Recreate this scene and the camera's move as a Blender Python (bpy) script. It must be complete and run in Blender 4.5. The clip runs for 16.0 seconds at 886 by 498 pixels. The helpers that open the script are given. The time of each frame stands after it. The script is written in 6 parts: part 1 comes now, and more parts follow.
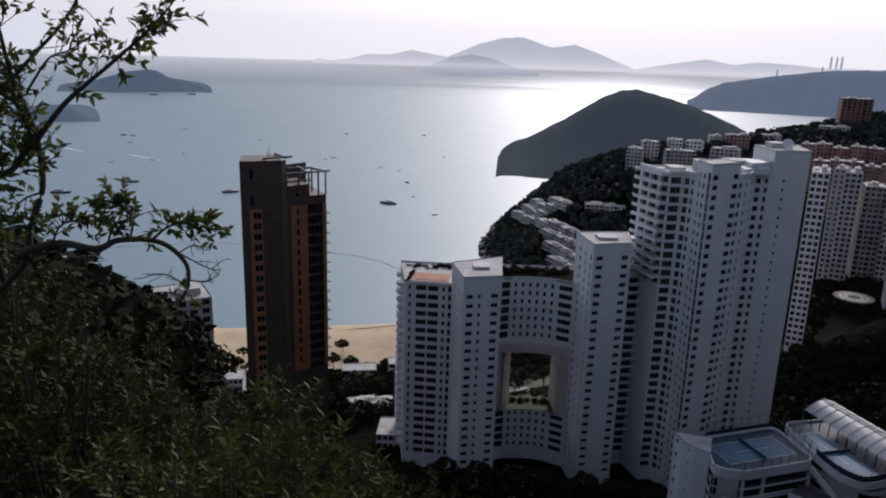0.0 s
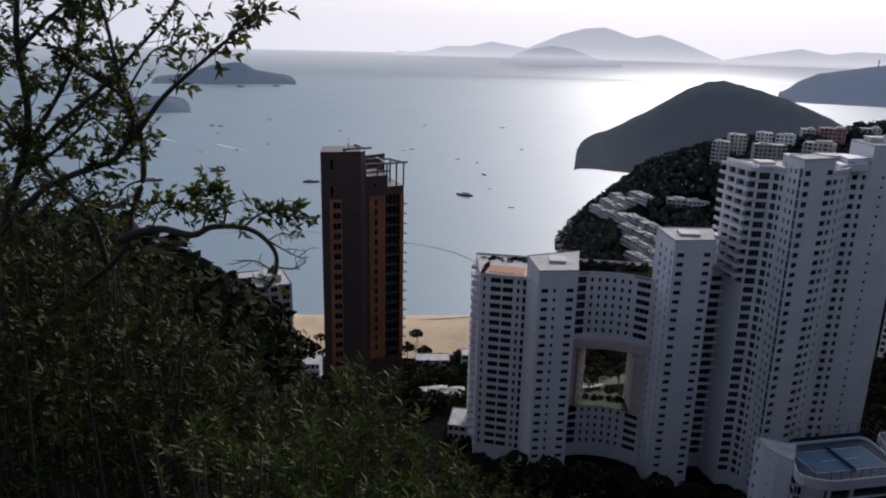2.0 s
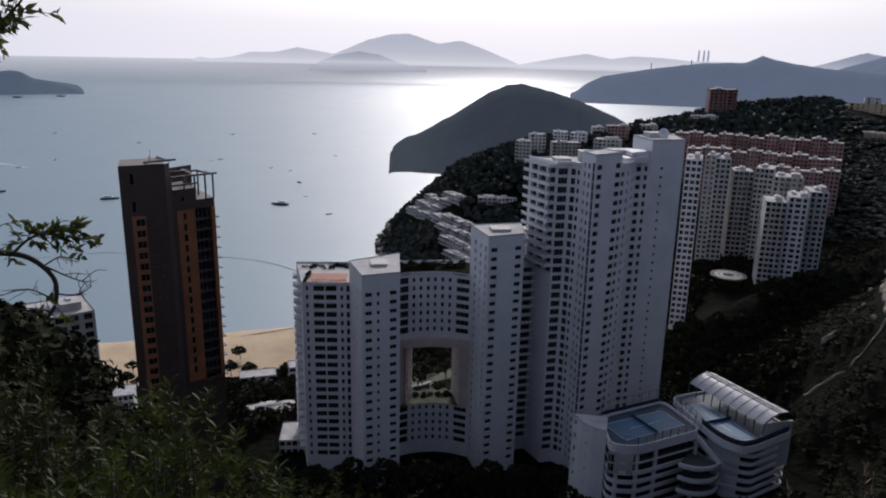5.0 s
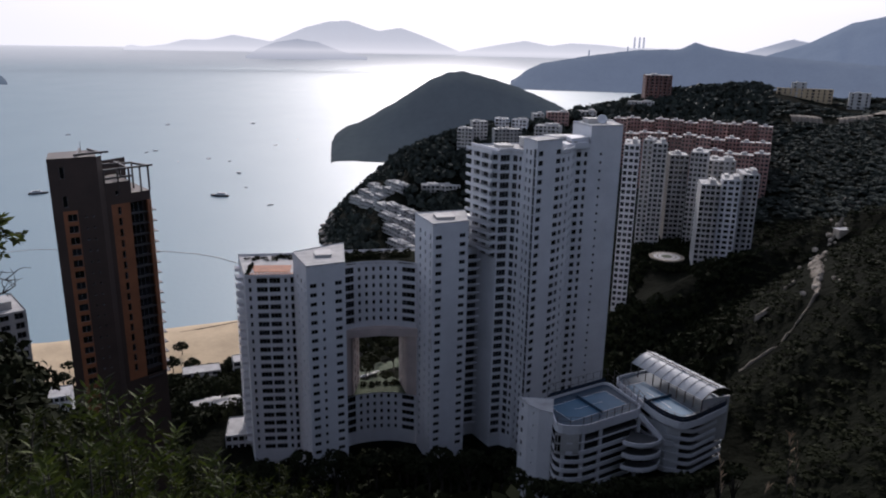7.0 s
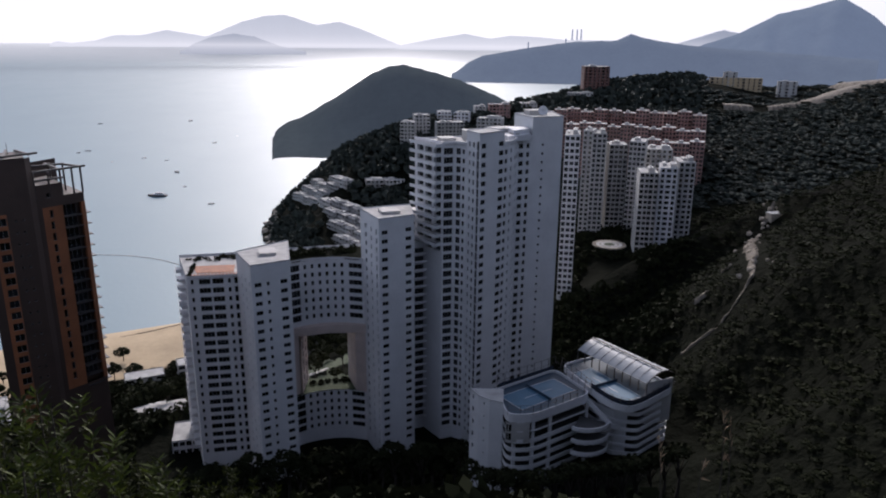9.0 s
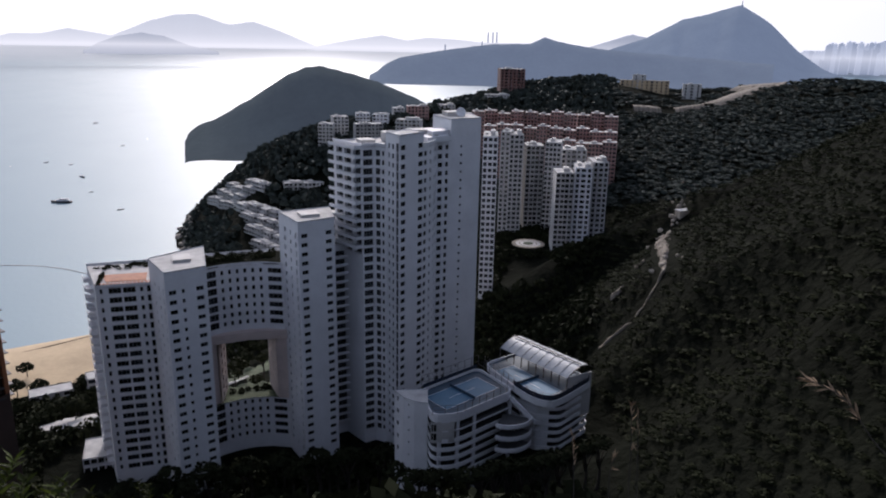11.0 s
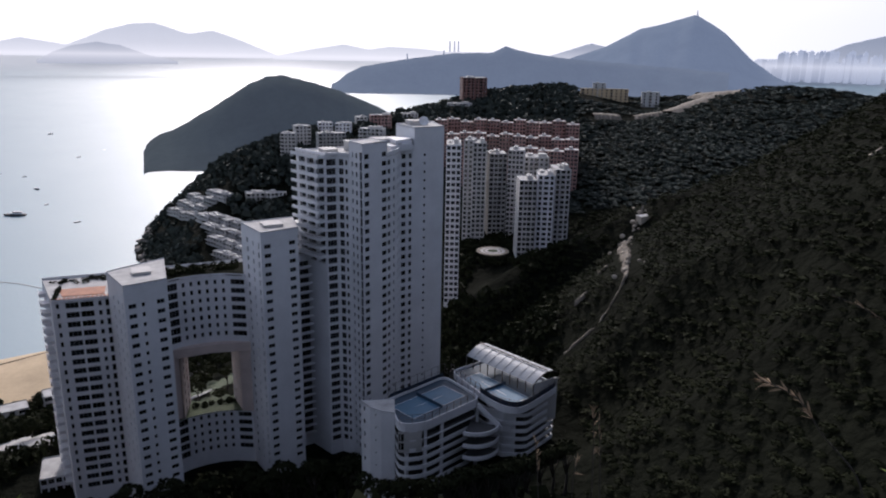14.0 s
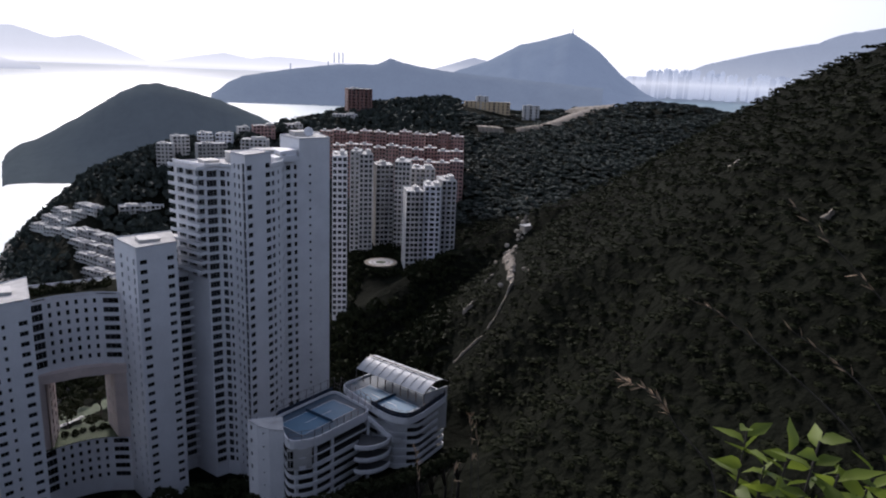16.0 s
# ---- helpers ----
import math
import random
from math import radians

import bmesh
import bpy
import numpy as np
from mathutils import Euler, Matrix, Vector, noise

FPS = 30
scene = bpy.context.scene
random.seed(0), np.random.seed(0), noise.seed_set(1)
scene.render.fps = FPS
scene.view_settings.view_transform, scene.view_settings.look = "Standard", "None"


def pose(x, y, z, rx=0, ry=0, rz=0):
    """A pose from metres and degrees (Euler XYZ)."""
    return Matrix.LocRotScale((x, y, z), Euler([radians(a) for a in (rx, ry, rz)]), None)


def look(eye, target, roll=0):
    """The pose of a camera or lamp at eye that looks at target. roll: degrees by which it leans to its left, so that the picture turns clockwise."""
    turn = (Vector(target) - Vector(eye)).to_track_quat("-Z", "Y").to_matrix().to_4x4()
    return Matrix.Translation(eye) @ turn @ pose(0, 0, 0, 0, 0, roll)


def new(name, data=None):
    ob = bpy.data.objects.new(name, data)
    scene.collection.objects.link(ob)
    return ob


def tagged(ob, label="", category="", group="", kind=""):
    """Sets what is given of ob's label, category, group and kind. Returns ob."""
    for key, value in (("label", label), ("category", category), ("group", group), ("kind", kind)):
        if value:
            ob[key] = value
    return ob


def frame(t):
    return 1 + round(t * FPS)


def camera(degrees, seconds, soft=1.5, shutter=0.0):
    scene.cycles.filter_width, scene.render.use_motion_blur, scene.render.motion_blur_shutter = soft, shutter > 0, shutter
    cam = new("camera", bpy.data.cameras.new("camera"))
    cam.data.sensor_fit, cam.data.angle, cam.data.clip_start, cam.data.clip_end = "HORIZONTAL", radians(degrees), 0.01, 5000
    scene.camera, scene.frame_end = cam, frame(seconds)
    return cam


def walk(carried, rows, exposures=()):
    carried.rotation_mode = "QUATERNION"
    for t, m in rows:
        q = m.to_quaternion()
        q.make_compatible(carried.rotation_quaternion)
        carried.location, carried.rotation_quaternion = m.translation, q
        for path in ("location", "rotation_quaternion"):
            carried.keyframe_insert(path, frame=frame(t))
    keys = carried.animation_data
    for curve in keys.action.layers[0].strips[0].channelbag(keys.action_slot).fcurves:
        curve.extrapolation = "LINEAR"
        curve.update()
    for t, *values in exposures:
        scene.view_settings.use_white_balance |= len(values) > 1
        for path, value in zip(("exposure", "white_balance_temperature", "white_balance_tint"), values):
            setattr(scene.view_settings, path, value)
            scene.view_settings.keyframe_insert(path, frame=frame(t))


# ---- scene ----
H = 170.0                      # height of the lens over the sea
cam = camera(62.95, 16.0, soft=2.0)
ROWS = """0 0.00 -14.97 -1.66; 0.5 0.71 -15.24 -1.62; 1 1.48 -14.99 -1.47; 1.5 4.21 -15.55 -1.33; 2 6.09 -15.75 -1.30; 2.5 3.88 -15.99 -1.79
3 2.42 -14.56 -1.37; 3.5 0.77 -14.12 -1.55; 4 -3.13 -14.25 -1.52; 6.5 -11.93 -15.95 -0.90; 7 -13.16 -15.87 -1.00; 7.5 -14.40 -15.96 -1.03
8 -15.11 -15.94 -1.00; 8.5 -16.01 -15.92 -0.57; 9 -17.72 -16.30 -0.51; 11.5 -25.50 -15.83 -1.46; 12 -26.65 -15.65 -1.79; 12.5 -26.85 -15.60 -1.72
13 -27.29 -15.40 -1.38; 13.5 -26.54 -15.50 -1.11; 14 -26.92 -15.37 -1.03; 14.5 -28.81 -14.63 -1.42; 15 -31.63 -14.73 -2.20; 15.5 -34.21 -14.31 -2.20
16 -35.73 -14.23 -2.28"""


def reach(yaw):
    """Where the lens is when it is held at arm's length and turned about the body."""
    return Vector((-0.4 * math.sin(radians(yaw)), 0.4 * (math.cos(radians(yaw)) - 1), 0))


path = []
for row in ROWS.replace("\n", ";").split(";"):
    t, yaw, pitch, roll = map(float, row.split())
    at = reach(yaw)
    path.append((t, pose(at.x, at.y, H, 90 + pitch, roll, yaw)))
walk(cam, path, [(0.0, 0.27, 6250, 18), (2.0, 0.3, 6250, 18), (3.0, 0.44, 6250, 18), (4.0, 0.2, 6250, 18), (7.0, 0.49, 6250, 18), (9.0, 0.56, 6250, 18), (12.5, 0.75, 6250, 18), (14.5, 0.66, 6250, 18), (16.0, 0.87, 6250, 18)])

# ---- light: hazy afternoon, the sun ahead over the sea ----
SUN_AZ, SUN_EL = -13.0, 30.0   # degrees, azimuth to the left of +y
world = bpy.data.worlds.new("world")
scene.world = world
world.use_nodes = True
wn = world.node_tree.nodes
sky = wn.new("ShaderNodeTexSky")
sky.sky_type, sky.sun_disc = "NISHITA", False
sky.sun_elevation, sky.sun_rotation = radians(SUN_EL), radians(-SUN_AZ)
sky.altitude, sky.air_density, sky.dust_density, sky.ozone_density = 170, 1.0, 2.0, 1.5
veil = wn.new("ShaderNodeHueSaturation")     # thin high haze greys the blue
veil.inputs["Saturation"].default_value = 0.62
world.node_tree.links.new(sky.outputs[0], veil.inputs["Color"])
world.node_tree.links.new(veil.outputs[0], wn["Background"].inputs[0])
wn["Background"].inputs[1].default_value = 0.1
sun = new("sun", bpy.data.lights.new("sun", "SUN"))
sun.data.energy, sun.data.angle, sun.data.color = 2.0, radians(8), (1.0, 0.95, 0.88)
a, e = radians(SUN_AZ), radians(SUN_EL)
sun.matrix_world = look((-math.sin(a) * math.cos(e) * 900, math.cos(a) * math.cos(e) * 900, math.sin(e) * 900), (0, 0, 0))


# ---- materials ----
def material(name, colour, rough=0.8, metal=0.0, spec=0.5, vary=0.25, scale=1.0, bump=0.0, bscale=None, dark=None, per_object=0.0):
    """Principled surface with two scales of noise in its colour and a fine relief; scale: patches per metre."""
    m = bpy.data.materials.new(name)
    m.use_nodes = True
    nt = m.node_tree
    n, l = nt.nodes, nt.links
    p = n["Principled BSDF"]
    p.inputs["Roughness"].default_value, p.inputs["Metallic"].default_value = rough, metal
    p.inputs["Specular IOR Level"].default_value = spec
    co = n.new("ShaderNodeNewGeometry").outputs["Position"]
    big, fine = n.new("ShaderNodeTexNoise"), n.new("ShaderNodeTexNoise")
    for node, s, d in ((big, scale, 4), (fine, scale * 9, 3)):
        node.inputs["Scale"].default_value, node.inputs["Detail"].default_value = s, d
        l.new(co, node.inputs["Vector"])
    add = n.new("ShaderNodeMath")
    add.operation = "MULTIPLY_ADD"
    add.inputs[1].default_value = 0.4
    l.new(fine.outputs[0], add.inputs[0])
    l.new(big.outputs[0], add.inputs[2])
    ramp = n.new("ShaderNodeValToRGB")
    ramp.color_ramp.elements[0].position, ramp.color_ramp.elements[1].position = 0.45, 0.95
    dk = dark or [c * (1 - vary) for c in colour]
    lt = [min(0.95, c * (1 + vary * 0.5)) for c in colour]
    ramp.color_ramp.elements[0].color, ramp.color_ramp.elements[1].color = (*dk, 1), (*lt, 1)
    l.new(add.outputs[0], ramp.inputs[0])
    out = ramp.outputs[0]
    if per_object:
        hsv, info, mr = n.new("ShaderNodeHueSaturation"), n.new("ShaderNodeObjectInfo"), n.new("ShaderNodeMapRange")
        mr.inputs["To Min"].default_value, mr.inputs["To Max"].default_value = 1 - per_object, 1 + per_object
        l.new(info.outputs["Random"], mr.inputs[0])
        l.new(mr.outputs[0], hsv.inputs["Value"])
        l.new(out, hsv.inputs["Color"])
        out = hsv.outputs[0]
    l.new(out, p.inputs["Base Color"])
    if bump:
        b = n.new("ShaderNodeBump")
        b.inputs["Strength"].default_value, b.inputs["Distance"].default_value = 1.0, bump
        bn = n.new("ShaderNodeTexNoise")
        bn.inputs["Scale"].default_value, bn.inputs["Detail"].default_value = bscale or scale * 4, 5
        l.new(co, bn.inputs["Vector"])
        l.new(bn.outputs[0], b.inputs["Height"])
        l.new(b.outputs[0], p.inputs["Normal"])
    return m


def leafy(name, colour, vary=0.45, light=0.25, spec=0.25):
    """Foliage: each clump its own tone, some light passing through."""
    m = bpy.data.materials.new(name)
    m.use_nodes = True
    n, l = m.node_tree.nodes, m.node_tree.links
    p = n["Principled BSDF"]
    p.inputs["Roughness"].default_value, p.inputs["Specular IOR Level"].default_value = 0.6, spec
    geo, ramp = n.new("ShaderNodeNewGeometry"), n.new("ShaderNodeValToRGB")
    c = ramp.color_ramp
    c.elements[0].color = (*[v * (1 - vary) for v in colour], 1)
    c.elements[1].color = (colour[0] * (1 + vary * 1.2), colour[1] * (1 + vary), colour[2], 1)
    l.new(geo.outputs["Random Per Island"], ramp.inputs[0])
    l.new(ramp.outputs[0], p.inputs["Base Color"])
    tr, mix = n.new("ShaderNodeBsdfTranslucent"), n.new("ShaderNodeMixShader")
    l.new(ramp.outputs[0], tr.inputs["Color"])
    mix.inputs[0].default_value = light
    l.new(p.outputs[0], mix.inputs[1])
    l.new(tr.outputs[0], mix.inputs[2])
    l.new(mix.outputs[0], n["Material Output"].inputs["Surface"])
    return m


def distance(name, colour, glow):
    """Land seen through lit haze: the glow of the air before it is painted in as emission."""
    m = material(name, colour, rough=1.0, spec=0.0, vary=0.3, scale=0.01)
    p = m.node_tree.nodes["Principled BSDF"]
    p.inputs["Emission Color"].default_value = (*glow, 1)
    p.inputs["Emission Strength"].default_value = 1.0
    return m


def water():
    m = bpy.data.materials.new("sea_water")
    m.use_nodes = True
    n, l = m.node_tree.nodes, m.node_tree.links
    p = n["Principled BSDF"]
    p.inputs["Base Color"].default_value = (0.18, 0.265, 0.305, 1)
    p.inputs["Roughness"].default_value, p.inputs["IOR"].default_value = 0.22, 1.33
    co = n.new("ShaderNodeNewGeometry").outputs["Position"]
    mp = n.new("ShaderNodeMapping")
    mp.inputs["Scale"].default_value = (1.0, 0.6, 1.0)
    l.new(co, mp.inputs[0])
    w1, w2 = n.new("ShaderNodeTexNoise"), n.new("ShaderNodeTexNoise")
    w1.inputs["Scale"].default_value, w2.inputs["Scale"].default_value = 0.25, 0.012
    w1.inputs["Detail"].default_value = w2.inputs["Detail"].default_value = 4
    for w in (w1, w2):
        l.new(mp.outputs[0], w.inputs["Vector"])
    b = n.new("ShaderNodeBump")
    b.inputs["Strength"].default_value, b.inputs["Distance"].default_value = 0.2, 0.5
    l.new(w1.outputs[0], b.inputs["Height"])
    l.new(b.outputs[0], p.inputs["Normal"])
    far, mr, sub = n.new("ShaderNodeVectorMath"), n.new("ShaderNodeMapRange"), n.new("ShaderNodeMath")
    far.operation, sub.operation = "LENGTH", "MULTIPLY_ADD"     # ruffled in the bay, calmer far out
    l.new(co, far.inputs[0])
    mr.inputs["From Min"].default_value, mr.inputs["From Max"].default_value = 1800, 4200
    mr.inputs["To Min"].default_value, mr.inputs["To Max"].default_value = 0.46, 0.30
    l.new(far.outputs["Value"], mr.inputs[0])
    sub.inputs[1].default_value = 0.08
    l.new(w2.outputs[0], sub.inputs[0])
    l.new(mr.outputs[0], sub.inputs[2])
    l.new(sub.outputs[0], p.inputs["Roughness"])
    return m


M_SEA = water()
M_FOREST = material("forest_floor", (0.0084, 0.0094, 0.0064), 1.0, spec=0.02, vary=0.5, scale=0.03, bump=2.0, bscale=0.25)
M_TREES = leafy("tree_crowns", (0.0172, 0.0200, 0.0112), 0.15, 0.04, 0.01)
# same crowns, paler and bluer: the haze of distance is put into their colour
M_WOODS_HAZE = leafy("hazed_wood_crowns", (0.042, 0.051, 0.047), 0.1, 0.05, 0.02)
M_SAND = material("beach_sand", (0.50, 0.38, 0.24), 0.95, vary=0.2, scale=0.06)
M_ROCK = material("shore_rock", (0.30, 0.26, 0.22), 0.9, vary=0.5, scale=0.15, bump=1.0)
M_WHITE = material("white_painted_render", (0.65, 0.65, 0.67), 0.7, vary=0.12, scale=0.12, bump=0.01)
M_PINKW = material("pink_painted_render", (0.56, 0.46, 0.42), 0.8, vary=0.18, scale=0.2)
M_ROOF = material("roof_screed", (0.42, 0.41, 0.40), 0.9, vary=0.3, scale=0.3)
M_GLASS = material("dark_window_glass", (0.012, 0.014, 0.018), 0.12, spec=0.6, vary=0.3, scale=0.5, per_object=0.6)
M_FRAME = material("window_frame", (0.30, 0.31, 0.33), 0.5, metal=0.3)
M_TILE = material("terracotta_tile", (0.34, 0.13, 0.065), 0.8, vary=0.35, scale=0.5)
M_BROWN = material("brown_stone_cladding", (0.062, 0.038, 0.030), 0.6, vary=0.25, scale=0.2)
M_ORANGE = material("copper_orange_cladding", (0.30, 0.11, 0.048), 0.55, vary=0.3, scale=0.15)
M_STEEL = material("dark_steel", (0.10, 0.09, 0.09), 0.5, metal=0.5)
M_GREY = material("grey_concrete", (0.36, 0.35, 0.34), 0.85, vary=0.3, scale=0.15)
M_CREAM = material("cream_concrete", (0.47, 0.455, 0.44), 0.8, vary=0.25, scale=0.15)
M_PINK = material("pink_terrace_render", (0.34, 0.20, 0.18), 0.85, vary=0.3, scale=0.12)
M_RED = material("red_brown_tiles", (0.15, 0.075, 0.065), 0.7, vary=0.2, scale=0.1)
M_COURT = material("blue_court_acrylic", (0.016, 0.042, 0.072), 0.6, vary=0.2, scale=0.2)
M_COURTL = material("light_blue_court_acrylic", (0.042, 0.125, 0.205), 0.55, vary=0.15, scale=0.3)
M_LINE = material("white_line_paint", (0.8, 0.8, 0.8), 0.6)
M_SHEET = material("translucent_roof_sheet", (0.46, 0.47, 0.48), 0.4, spec=0.6, vary=0.15, scale=0.3)
M_DARK = material("painted_interior_shade", (0.02, 0.02, 0.022), 0.9)
M_PATH = material("pale_decomposed_granite", (0.42, 0.36, 0.29), 0.95, vary=0.4, scale=0.1, bump=0.4)
M_SOIL = material("weathered_soil_and_rubble", (0.20, 0.17, 0.135), 0.95, vary=0.55, scale=0.25, bump=0.5)
M_NAVY = material("navy_windscreen_mesh", (0.012, 0.022, 0.045), 0.8, vary=0.2, scale=0.5)
M_ROAD = material("asphalt", (0.06, 0.06, 0.062), 0.9, vary=0.3, scale=0.2)
M_LAWN = material("lawn", (0.035, 0.050, 0.020), 0.95, vary=0.4, scale=0.1)
M_BARK = material("bark", (0.035, 0.028, 0.022), 0.9, vary=0.4, scale=8, bump=0.01)


# ---- building helpers ----
def mesh_of(name, verts, faces, mats=(), slots=None, smooth=False):
    me = bpy.data.meshes.new(name)
    me.from_pydata(verts, [], faces)
    for m in mats:
        me.materials.append(m)
    if slots is not None:
        me.polygons.foreach_set("material_index", slots)
    if smooth:
        me.polygons.foreach_set("use_smooth", [True] * len(me.polygons))
    me.update()
    return me


def thing(name, label, category, at=(0, 0, 0), group="", kind=""):
    ob = new(name)
    ob.location = at
    ob.empty_display_size = 0.5
    return tagged(ob, label, category, group, kind)


def under(ob, parent, label=""):
    """Make ob, built in world places, a part of parent."""
    ob.parent = parent
    m = parent.matrix_basis
    if parent.parent is not None:
        m = parent.parent.matrix_basis @ parent.matrix_parent_inverse @ m
    ob.matrix_parent_inverse = m.inverted()
    return tagged(ob, label)


class Geo:
    """Collects boxes, prisms and quads for one mesh."""

    def __init__(self):
        self.v, self.f, self.s = [], [], []

    def quad(self, a, b, c, d, s=0):
        i = len(self.v)
        self.v += [tuple(a), tuple(b), tuple(c), tuple(d)]
        self.f.append((i, i + 1, i + 2, i + 3))
        self.s.append(s)

    def box(self, x0, y0, z0, x1, y1, z1, s=0, m=None):
        i = len(self.v)
        c = [(x, y, z) for z in (z0, z1) for x, y in ((x0, y0), (x1, y0), (x1, y1), (x0, y1))]
        self.v += [tuple(m @ Vector(p)) for p in c] if m is not None else c
        for q in ((3, 2, 1, 0), (4, 5, 6, 7), (0, 1, 5, 4), (1, 2, 6, 5), (2, 3, 7, 6), (3, 0, 4, 7)):
            self.f.append(tuple(i + k for k in q))
            self.s.append(s)

    def prism(self, pts, z0, z1, s=0, top=None):
        i, n = len(self.v), len(pts)
        self.v += [(x, y, z0) for x, y in pts] + [(x, y, z1) for x, y in pts]
        for k in range(n):
            self.f.append((i + k, i + (k + 1) % n, i + n + (k + 1) % n, i + n + k))
            self.s.append(s)
        self.f.append(tuple(i + n + k for k in range(n)))
        self.s.append(s if top is None else top)
        self.f.append(tuple(i + n - 1 - k for k in range(n)))
        self.s.append(s)

    def bar(self, a, b, w, h, s=0):
        """A bar of width w and height h from a to b, its top line along a-b."""
        a, b = Vector(a), Vector(b)
        d = (b - a)
        side = Vector((-d.y, d.x, 0))
        side = side.normalized() * w / 2 if side.length > 1e-6 else Vector((w / 2, 0, 0))
        up = d.cross(side).normalized() * h
        if up.z < 0:
            up = -up
        i = len(self.v)
        for p in (a, b):
            for q in (side, -side, -side - up, side - up):
                self.v.append(tuple(p + q))
        for q in ((0, 1, 5, 4), (1, 2, 6, 5), (2, 3, 7, 6), (3, 0, 4, 7), (3, 2, 1, 0), (4, 5, 6, 7)):
            self.f.append(tuple(i + k for k in q))
            self.s.append(s)

    def make(self, name, mats, parent=None, label="", smooth=False):
        ob = new(name, mesh_of(name, self.v, self.f, mats, self.s, smooth))
        return under(ob, parent, label) if parent else ob


PANES = {}


def pane_mesh(w, h):
    """A window of that size: frame bars round a sheet of glass, with a mullion where it is wide."""
    key = (round(w, 1), round(h, 1))
    if key not in PANES:
        w2, h2, b = w / 2, h / 2, 0.06
        cuts = [-w2, -w2 + b]
        for k in (() if w <= 1.3 else (0.5,) if w < 2.4 else (0.33, 0.67)):
            cuts += [w * k - w2 - b / 2, w * k - w2 + b / 2]
        cuts += [w2 - b, w2]
        rows = [-h2, -h2 + b, h2 - b, h2]
        v, f, sl, at = [], [], [], {}

        def vert(x, y, z):
            if (x, y, z) not in at:
                at[(x, y, z)] = len(v)
                v.append((x, y, z))
            return at[(x, y, z)]
        glazed = {(i, j): i % 2 == 1 and j == 1 for i in range(len(cuts) - 1) for j in range(3)}
        for (i, j), gl in glazed.items():
            x0, x1, z0, z1, y = cuts[i], cuts[i + 1], rows[j], rows[j + 1], 0.0 if gl else -0.05
            f.append((vert(x0, y, z0), vert(x1, y, z0), vert(x1, y, z1), vert(x0, y, z1)))
            sl.append(0 if gl else 1)
            if gl:
                for (ax, az), (bx, bz) in (((x0, z0), (x1, z0)), ((x1, z0), (x1, z1)), ((x1, z1), (x0, z1)), ((x0, z1), (x0, z0))):
                    f.append((vert(ax, -0.05, az), vert(bx, -0.05, bz), vert(bx, 0.0, bz), vert(ax, 0.0, az)))
                    sl.append(1)
        PANES[key] = mesh_of("window", v, f, (M_GLASS, M_FRAME), sl)
    return PANES[key]


class Wing:
    """A wall with real openings: add() a stretch at a time, then make() the wall and its windows."""

    def __init__(self):
        self.g, self.w = Geo(), []

    def add(self, p0, p1, z0, z1, cols=(), floors=(), depth=0.35, s=0):
        """A stretch from p0 to p1 (its outside to the right of that way); cols: (share of the length, width, height), floors: heights of the windows' middles."""
        g = self.g
        a, b = Vector((*p0, 0)), Vector((*p1, 0))
        L = (b - a).length
        d = (b - a) / L
        inn = Vector((-d.y, d.x, 0))

        def q(u0, u1, y0, y1):
            A, B = a + d * u0, a + d * u1
            g.quad((A.x, A.y, y0), (B.x, B.y, y0), (B.x, B.y, y1), (A.x, A.y, y1), s)
        u = 0.0
        for share, w, h in sorted(cols):
            w, h = w * 1.2, h * 1.24
            u0, u1 = max(u, share * L - w / 2), min(L, share * L + w / 2)
            if u1 - u0 < 0.2:
                continue
            q(u, u0, z0, z1)
            y = z0
            for zc in sorted(f for f in floors if z0 + h / 2 < f < z1 - h / 2):
                q(u0, u1, y, zc - h / 2)
                A, B, i = a + d * u0, a + d * u1, inn * depth
                lo, hi = Vector((0, 0, zc - h / 2)), Vector((0, 0, zc + h / 2))
                g.quad(A + lo, B + lo, B + i + lo, A + i + lo, s)
                g.quad(A + i + hi, B + i + hi, B + hi, A + hi, s)
                g.quad(A + i + lo, A + i + hi, A + hi, A + lo, s)
                g.quad(B + lo, B + hi, B + i + hi, B + i + lo, s)
                c = (A + B) / 2 + i
                self.w.append((c.x, c.y, zc, math.atan2(d.y, d.x), u1 - u0, h))
                y = zc + h / 2
            q(u0, u1, y, z1)
            u = u1
        q(u, L, z0, z1)

    def make(self, name, mats, parent, label="", loose=400, kind=""):
        wall = self.g.make(name, mats, parent, label)
        pf = Geo()
        for k, (x, y, z, r, w, h) in enumerate(self.w):
            me = pane_mesh(w, h)
            m = Matrix.LocRotScale((x, y, z), Euler((0, 0, r)), None)
            if k < loose:
                ob = new("window", me)
                ob.matrix_basis = m
                under(ob, wall)
            else:
                i = len(pf.v)
                pf.v += [tuple(m @ v.co) for v in me.vertices]
                for p in me.polygons:
                    pf.f.append(tuple(i + v for v in p.vertices))
                    pf.s.append(p.material_index)
        if pf.v:
            tagged(pf.make("glazing", (M_GLASS, M_FRAME), wall), kind="stuff")
        return wall


def polar(az, r, z=0.0):
    return Vector((-math.sin(radians(az)) * r, math.cos(radians(az)) * r, z))


# ---- sea: true to 1 km, then drawn in towards the horizon ----
def rise(d):
    """Height of the drawn-in sea at d metres, so that it meets the true horizon."""
    return 119.0 * ((d - 1000) / 3790) ** 2 if d > 1000 else 0.0


def near(D):
    """The distance at which a thing truly D metres away is built."""
    if D < 1000:
        return D
    lo, hi = 1000.0, 4790.0
    for _ in range(40):
        mid = (lo + hi) / 2
        lo, hi = (mid, hi) if mid / (1 - rise(mid) / H) < D else (lo, mid)
    return lo


def sea_z(D):
    return rise(near(D))


